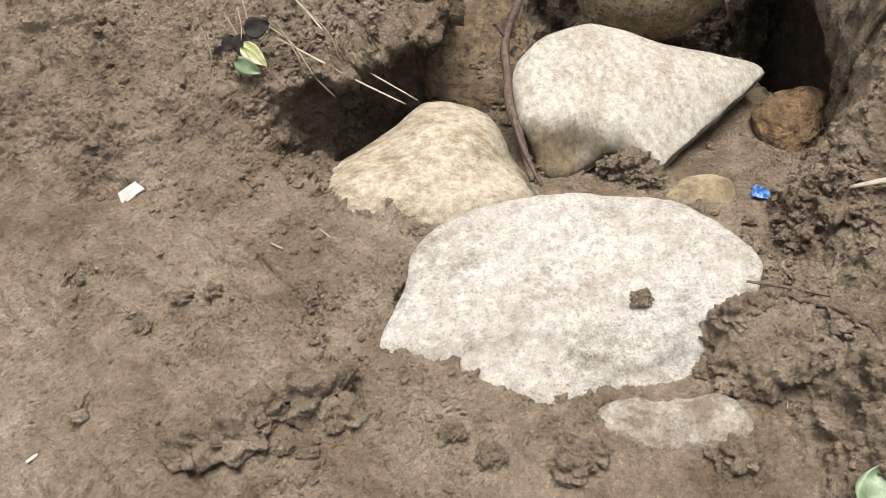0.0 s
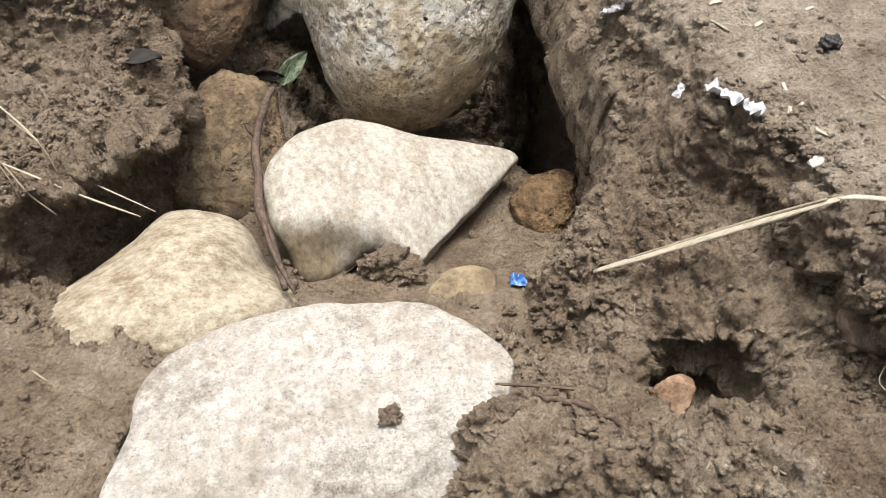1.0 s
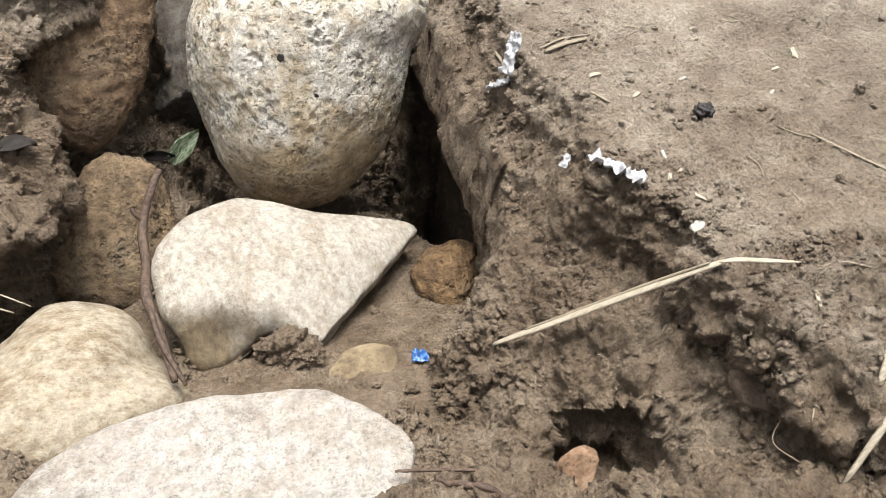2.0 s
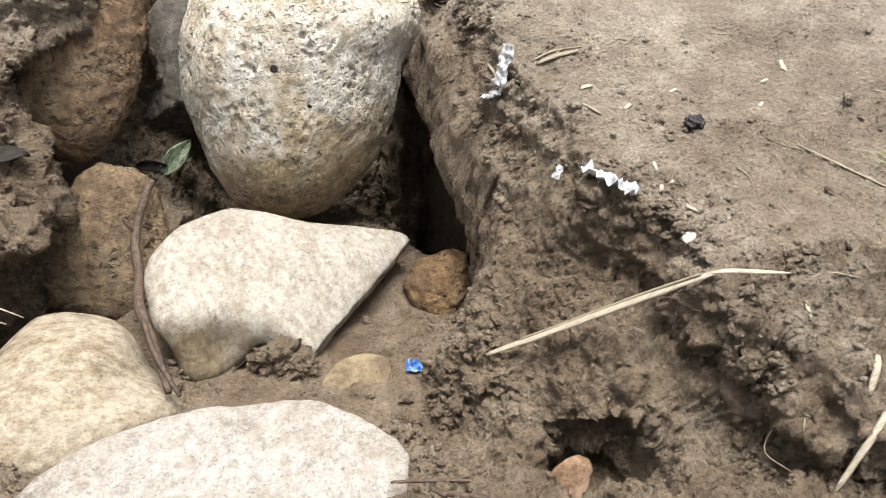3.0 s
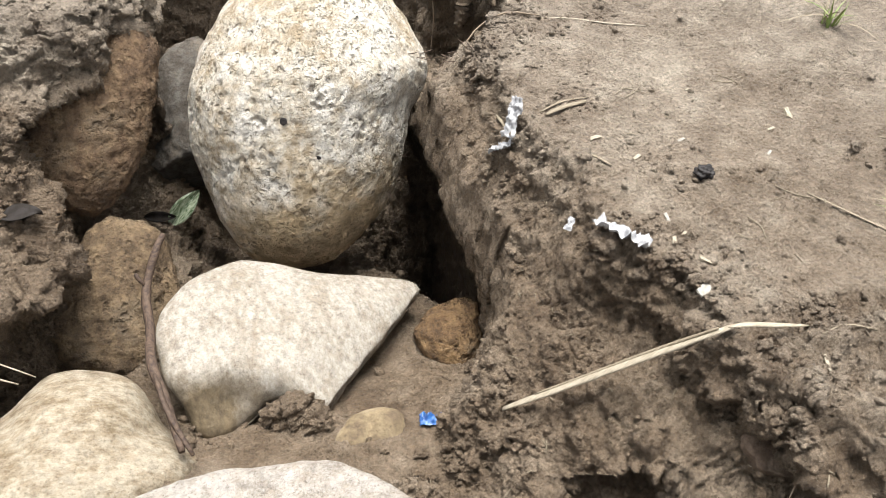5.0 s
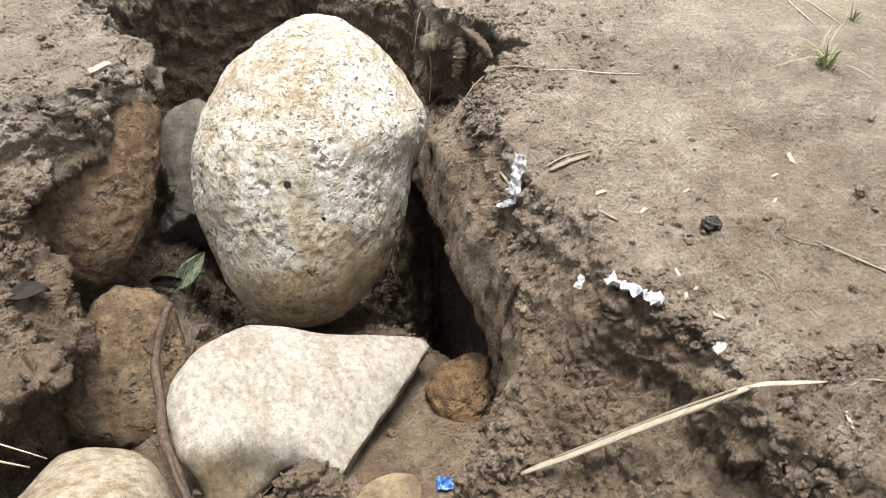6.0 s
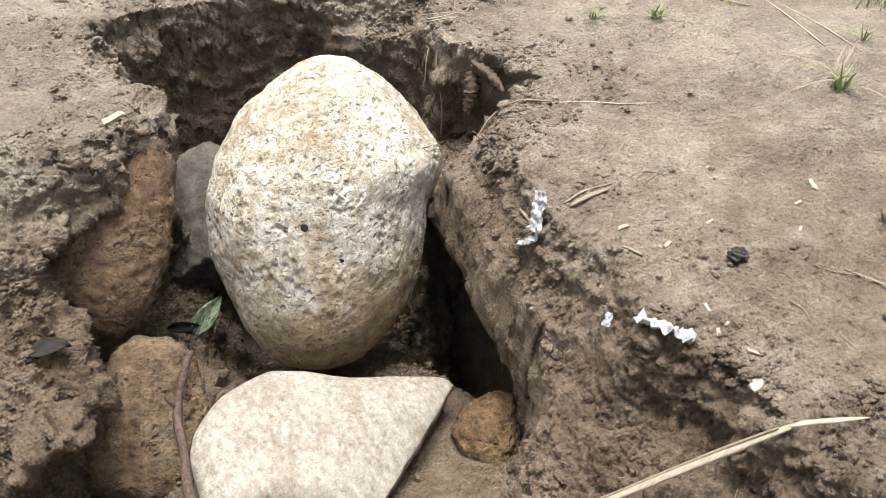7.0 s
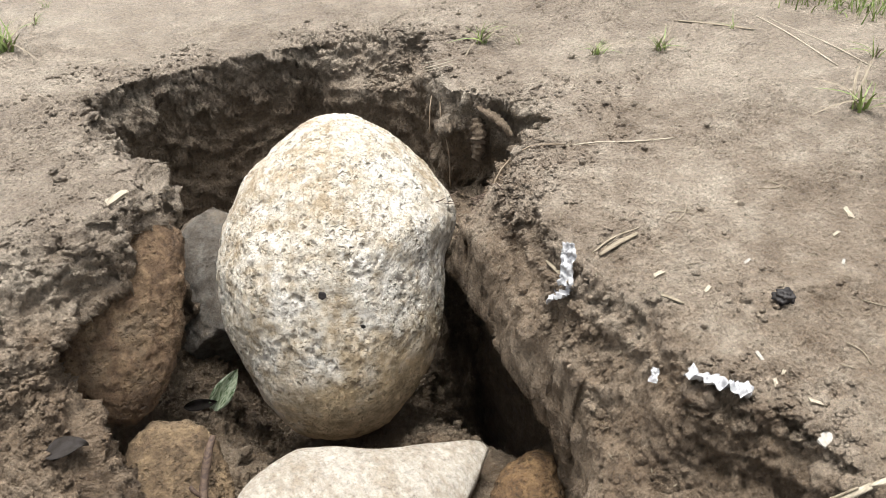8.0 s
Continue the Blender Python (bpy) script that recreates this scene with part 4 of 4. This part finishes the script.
for pts, w in (([(1.0, 2.62), (1.05, 2.60), (1.10, 2.59)], 0.006), ([(0.99, 2.60), (1.04, 2.58), (1.09, 2.56)], 0.005), ([(1.01, 2.66), (1.05, 2.63), (1.08, 2.60)], 0.004)):
    tagged(strand("straw", [(x, y, 0.145 + 0.01 * k) for k, (x, y) in enumerate(pts)], w, w * 0.5, STRAW, n=8), "dry straw caught at the gully rim", "straw", "loose straws")
for pts, w in (([(1.16, 1.62), (1.19, 1.64), (1.23, 1.61)], 0.003), ([(1.17, 1.60), (1.21, 1.62), (1.24, 1.65)], 0.003), ([(1.42, 1.62), (1.45, 1.60), (1.49, 1.61)], 0.004), ([(1.44, 1.64), (1.46, 1.61), (1.47, 1.58)], 0.003),
               ([(1.62, 1.30), (1.66, 1.28), (1.72, 1.29)], 0.005), ([(1.30, 1.24), (1.34, 1.20), (1.37, 1.17)], 0.003), ([(1.20, 1.16), (1.21, 1.13), (1.20, 1.10)], 0.003)):
    tagged(strand("straw", laid(pts, 0.002), w, w * 0.6, GREYSTRAW, n=8), "thin dry stem lying on the bank top", "straw", "loose straws")

# white scraps, chips and litter on the bank
for L, W, C, x, y, turn, tilt, label in (
        (0.09, 0.042, 0.02, 0.872, 1.555, 55, (-20, -15), "crumpled white foil scrap on the bank edge"),
        (0.06, 0.045, 0.018, 0.852, 1.585, -55, (0, 25), "small crumpled white foil scrap on the bank edge"),
        (0.105, 0.042, 0.026, 0.908, 1.218, -50, (-10, -5), "long crumpled whitish paper scrap on the bank edge"),
        (0.03, 0.02, 0.008, 0.893, 1.285, 40, (0, 0), "tiny torn white scrap in mud")):
    ex, ey = x + 0.9 * L * math.cos(radians(turn)), y + 0.9 * L * math.sin(radians(turn))
    mid = rest((x + ex) / 2, (y + ey) / 2)
    z, fall = rest(x, y), rest(ex, ey) - rest(x, y)
    tilt, z = (tilt[0], -math.degrees(math.atan2(fall, 0.9 * L))), z + max(0.004, mid - z - fall / 2) + 0.014
    tagged(set_down("foil_scrap", scrap_mesh(L, W, C, seed=int(L * 1000), n=26, m=14), FOIL, x, y, turn, tilt, 0, z), label, "scrap", "white scraps")
blue = set_down("blue_scrap", scrap_mesh(0.05, 0.036, 0.03, seed=5), BLUE, 0.575, 1.185, -15, (0, 0), 0.004)
tagged(blue, "crumpled shiny blue wrapper scrap on wet mud", "scrap")
CHIP_MESH = {}
for k, (x, y, s, turn) in enumerate(((1.016, 1.017, 0.026, 20), (1.503, 1.447, 0.035, 70), (1.431, 1.408, 0.02, 10), (1.216, 1.426, 0.018, 15), (1.37, 1.329, 0.016, 40),
                                     (1.029, 1.14, 0.02, 60), (1.05, 1.202, 0.022, 80), (1.058, 1.078, 0.024, 140), (1.089, 1.391, 0.02, 20), (1.03, 1.468, 0.024, 5),
                                     (0.061, 2.235, 0.055, 35), (0.10, 2.90, 0.05, -25), (-0.77, 1.18, 0.05, 40), (1.341, 1.605, 0.014, 10), (1.06, 1.155, 0.018, 30))):
    bm = bmesh.new()
    bmesh.ops.create_cube(bm, size=1)
    bmesh.ops.subdivide_edges(bm, edges=bm.edges[:], cuts=2, use_grid_fill=True)
    for v in bm.verts:
        v.co = Vector((v.co.x * s * (1 - 0.3 * v.co.y), v.co.y * s * (0.32 if k not in (0, 12) else 0.62), v.co.z * s * 0.16)) + Vector(noise.noise_vector(v.co * 2 + Vector((k, 0, 0)))) * s * 0.09
    bm.verts.index_update()
    data = ([v.co.copy() for v in bm.verts], [tuple(v.index for v in f.verts) for f in bm.faces])
    bm.free()
    ob = mesh_object("chip", *data, CHIP if k in (0, 3, 4, 6, 12) else STRAW, None, flat=True)
    ob.matrix_basis = pose(x, y, rest(x, y) + s * 0.07, 8, -6, turn)
    tagged(ob, "small white chip lying on mud" if k in (0, 3, 4, 6, 12) else "pale splinter of dry reed on mud", "chip", "chips on the bank")



def clod_mesh(s, k):
    """A crumbly lump of soil."""
    u, f = unit_sphere(5 if s > 0.03 else 4 if s > 0.012 else 3)
    q = u * 1.6 + 11.0 * k
    w1, w2, c = worley(q * 1.5, with_cell=True)
    g1, g2, c2 = worley(q * 3.4, with_cell=True)
    size = 0.9 + 0.7 * fbm(q, 2) + 0.25 * (0.5 - w1) + 0.16 * (c - 0.5) * smooth(0, 0.2, w2 - w1) + 0.10 * (c2 - 0.5) * smooth(0, 0.2, g2 - g1) + 0.10 * fbm(q * 4.1, 3, 0.6)
    return u * size[:, None] * s * np.array((1.0, 0.9, 0.75)), f


coal = mesh_object("black_clod", *clod_mesh(0.021, 40), COAL)
coal.location = (1.188, 1.294, rest(1.188, 1.294) + 0.008)
tagged(coal, "crumbly black clod on the dry bank top", "clod")

# dark spots in the face of the large boulder
for (x, y, z), size in (((0.438, 1.924, -0.036), 0.013), ((0.507, 1.85, -0.104), 0.008)):
    way = (Vector((x, y, z)) - Vector((0.2, 0.48, 1.11))).normalized()
    hit, place, up_, *_ = scene.ray_cast(DEPS, Vector((0.2, 0.48, 1.11)), way)
    u, f = unit_sphere(3)
    spot = mesh_object("dark_spot", u * (1 + 0.4 * perlin(u * 1.4 + size * 900))[:, None] * np.array((size, size * 0.75, 0.002)), f, COAL, big)
    spot.matrix_basis = Matrix.Translation(place - big.location) @ up_.to_track_quat("Z", "Y").to_matrix().to_4x4()
    tagged(spot, "small dark spot")

# leaves
sprig = bpy.data.objects.new("leaf_sprig", None)
scene.collection.objects.link(sprig)
sprig.location = (-0.022, 0.0, 0.02)
tagged(sprig, "sprig with dark, green and yellow leaves hanging on the bank", "leaves")
for L, W, mat, x, y, z, spin, label in (
        (0.058, 0.046, LEAF_DARK, -0.485, 1.475, -0.06, 12, "dark leaf"), (0.05, 0.042, LEAF_DARK, -0.492, 1.47, -0.062, -95, "dark leaf"),
        (0.042, 0.034, LEAF_DARK, -0.508, 1.468, -0.066, -135, "dark leaf"), (0.062, 0.036, LEAF_GREEN, -0.512, 1.425, -0.098, -28, "green leaf"),
        (0.07, 0.028, LEAF_YELLOW, -0.485, 1.452, -0.07, -52, "yellow leaf"), (0.06, 0.024, LEAF_YELLOW, -0.495, 1.442, -0.078, -40, "yellow leaf")):
    ob = mesh_object("leaf", *leaf_mesh(L, W, 0.12, 0.1, 0.75, int(L * 900)), mat, sprig)
    ob.matrix_basis = pose(x, y, z, 48, 0, 0) @ pose(0, 0, 0, 0, 8, spin)
    tagged(ob, label)
strand("stem", [(-0.50, 1.52, -0.03), (-0.49, 1.48, -0.05), (-0.49, 1.45, -0.065)], 0.003, 0.003, ROOT, sprig, n=8)
wilt = mesh_object("wilted_leaf", *leaf_mesh(0.135, 0.055, 0.3, 0.3, 0.8, 7), WILTED)
wilt.matrix_basis = pose(0.115, 2.15, -0.50, 48, 0, 0) @ pose(0, 0, 0, 0, 0, 42)
tagged(wilt, "wet wilted green leaf caught in the dark gap", "leaf")
wilt2 = mesh_object("wilted_leaf", *leaf_mesh(0.09, 0.03, 0.3, 0.4, 0.8, 4), LEAF_DARK)
wilt2.matrix_basis = pose(0.05, 2.17, -0.47, 48, 0, 0) @ pose(0, 0, 0, 0, 0, -8)
tagged(wilt2, "wet dark shrivelled leaf in the gap", "leaf")
dead = set_down("dead_leaf", leaf_mesh(0.085, 0.055, 0.25, 0.12, 0.7, 9), LEAF_DARK, -0.185, 1.745, -12, (0, 0), 0.008)
tagged(dead, "curled blackish dead leaf on the mud shelf", "leaf")
side_leaf = set_down("leaf", leaf_mesh(0.06, 0.04, 0.15, 0.1, 0.7, 3), LEAF_GREEN, 0.49, 0.42, 60, (0, -10), 0.02)
tagged(side_leaf, "small green leaf on trodden mud", "leaf")


# grass
def blade_mesh(h, w, bend, seed):
    verts, faces = [], []
    n = 6
    for i in range(n + 1):
        s = i / n
        k = w / 2 * (1 - s ** 2) + 0.0002
        x = bend * h * s * s
        z = h * (s - 0.35 * abs(bend) * s * s)
        verts += [(x, -k, z), (x + 0.25 * k, 0, z + 0.2 * k), (x, k, z)]
    for i in range(n):
        a = i * 3
        faces += [(a, a + 1, a + 4, a + 3), (a + 1, a + 2, a + 5, a + 4)]
    return verts, faces


BLADES = []
for k in range(6):
    v, f = blade_mesh(0.05 + 0.012 * k, 0.004, 0.2 + 0.22 * k, k)
    me_b = bpy.data.meshes.new("blade")
    me_b.from_pydata(v, [], f)
    me_b.materials.append(GRASS if k < 4 else GREYSTRAW)
    BLADES.append(me_b)


def tuft(x, y, size, count, seed):
    r = random.Random(seed)
    base = bpy.data.objects.new("grass_tuft", None)
    scene.collection.objects.link(base)
    base.location = (x, y, rest(x, y) - 0.003)
    for _ in range(count):
        b = new("blade", r.choice(BLADES))
        b.parent = base
        b.matrix_basis = pose(r.uniform(-.012, .012) * size, r.uniform(-.012, .012) * size, 0, r.uniform(-20, 20), r.uniform(-10, 35), r.uniform(0, 360)) @ Matrix.Scale(size * r.uniform(0.6, 1.2), 4)
    return tagged(base, "small sparse tuft of green grass on bare mud", "grass", "grass tufts")


for k, (x, y, size, count) in enumerate(((1.838, 1.744, 1.5, 22), (1.264, 2.762, 1.3, 24), (1.51, 2.445, 1.0, 20), (1.671, 2.348, 1.2, 24), (1.366, 2.676, 0.7, 7),
                                         (-0.195, 3.42, 2.0, 30), (-0.107, 3.647, 0.9, 9), (-0.064, 3.84, 0.8, 9), (2.126, 1.966, 1.0, 10), (1.918, 2.32, 0.7, 7), (1.50, 1.06, 1.0, 26))):
    tuft(x, y, size, count, k)


def joined(name, pieces, material, label, category):
    """Many small pieces as one mesh of uncounted stuff."""
    vs, fs, base = [], [], 0
    for v, f in pieces:
        vs.append(np.asarray(v, float))
        fs += [tuple(base + i for i in face_) for face_ in f]
        base += len(v)
    return tagged(mesh_object(name, np.concatenate(vs), fs, material), label, category, kind="stuff")


def placed(verts, m):
    return np.asarray(verts, float) @ np.array(m.to_3x3()).T + np.array(m.translation)


r = random.Random(3)
pieces = []
for _ in range(7000):
    x, y = r.uniform(2.1, 3.4), r.uniform(1.7, 3.6)
    if x + 0.35 * y < 2.98 + 0.12 * math.sin(7 * y) + r.uniform(-0.1, 0.1) or math.hypot(x - 2.75, (y - 2.6) * 0.8) > 0.62 + 0.15 * math.sin(5 * x + 3 * y) + r.uniform(-0.1, 0.1):
        continue
    v, f = blade_mesh(r.uniform(0.03, 0.10), 0.004, r.uniform(0.1, 0.9), 0)
    pieces.append((placed(v, pose(x, y, lookup(np.array([x]), np.array([y]))[0] - 0.003, r.uniform(-15, 15), r.uniform(-10, 20), r.uniform(0, 360))), f))
joined("grass_patch", pieces, GRASS, "thin green grass growing on the bank top", "grass")

# clods lying loose
for k, (x, y, s) in enumerate(((-0.27, 0.64, 0.042), (-0.40, 0.575, 0.05), (-0.36, 0.60, 0.035), (-0.22, 0.60, 0.026), (-0.45, 0.55, 0.036), (0.264, 0.791, 0.016), (-0.31, 0.85, 0.011),
                               (-0.30, 0.862, 0.009), (-0.5, 0.87, 0.015), (0.008, 0.52, 0.02), (0.124, 0.50, 0.028), (0.16, 0.52, 0.02), (-0.05, 0.56, 0.016), (0.36, 0.51, 0.03),
                               (0.395, 0.735, 0.028), (0.43, 0.75, 0.022), (-0.62, 0.80, 0.014), (-0.56, 0.86, 0.016), (0.34, 1.29, 0.045), (0.30, 1.31, 0.03), (0.37, 1.25, 0.026))):
    c = mesh_object("mud_clod", *clod_mesh(s * (1.4 if k < 5 else 1.2), k), CLOD)
    c.location = (x, y, rest(x, y) + s * 0.35)
    tagged(c, "rough crumbly brown mud clod", "clod", "mud clods")

# crumbs of soil and bits of straw, past counting
core = np.nonzero((px > -0.9) & (px < 1.8) & (py > 0.34) & (py < 3.3) & (normal[:, 2] > 0.45))[0]
weight = 0.10 + 1.5 * broken[core] + 1.6 * np.exp(-np.abs(d_rim[core]) / 0.10) + 0.2 * smooth(0.1, -0.2, px[core]) * smooth(1.3, 1.0, py[core])
weight = weight * (0.12 + 1.6 * smooth(-0.08, 0.3, fbm(P[core] * 5 + 40, 3)))
pick = rng.choice(core, 20000, replace=False, p=weight / weight.sum())
POOL = {}
for level in (1, 2, 3):
    u, f = unit_sphere(level)
    for k in range(24):
        POOL[level, k] = (u * (1 + 0.9 * perlin(u * 1.3 + 5 * k) + 0.5 * perlin(u * 3.3 + 7 * k))[:, None], f)
pieces = []
for i in pick:
    s = min(0.014, (0.0015 + 0.0009 * broken[i]) * math.exp(abs(r.gauss(0, 0.74))))
    v, f = POOL[1 if s < 0.0032 else 2 if s < 0.008 else 3, r.randrange(24)]
    v = v * s * np.array((r.uniform(.8, 1.4), r.uniform(.7, 1.2), r.uniform(.4, .85)))
    pieces.append((placed(v, pose(*(P[i] + normal[i] * s * 0.35), r.uniform(0, 40), r.uniform(0, 40), r.uniform(0, 360))), f))
joined("soil_crumbs", pieces, MUD, "loose crumbs of brown soil scattered over the mud", "soil")
core2 = core[(px[core] > 0.4) & (broken[core] + (d_rim[core] > -0.02) > 0.2)]
w2 = 0.15 + np.exp(-np.abs(d_rim[core2]) / 0.15)
pieces = []
for i in rng.choice(core2, 420, replace=False, p=w2 / w2.sum()):
    L, w = r.uniform(0.006, 0.03), r.uniform(0.0015, 0.0035)
    v, f = strand_mesh([(-L / 2, 0, 0), (0, r.uniform(-.1, .1) * L, 0.001), (L / 2, 0, 0)], w, w * 0.5, n=4, sides=4)
    pieces.append((placed(v, pose(*(P[i] + normal[i] * 0.0015), r.uniform(-15, 15), r.uniform(-20, 20), r.uniform(0, 360))), f))
litter = []
for _ in range(90):
    x, y = r.gauss(0.93, 0.035), r.gauss(2.08, 0.05)
    L, w = r.uniform(0.02, 0.07), r.uniform(0.002, 0.005)
    v, f = strand_mesh([(-L / 2, 0, 0), (0, r.uniform(-.2, .2) * L, r.uniform(0, .1) * L), (L / 2, 0, 0)], w, w * 0.6, n=6, sides=5)
    litter.append((placed(v, pose(x, y, rest(x, y) + 0.004, r.uniform(-15, 15), r.uniform(-30, 30), r.uniform(0, 360))), f))
joined("plant_litter", litter, TWIG, "dark rotting stems caught between boulder and bank", "litter")
joined("straw_bits", pieces, GREYSTRAW, "short bits of dry straw scattered over the bank", "straw")
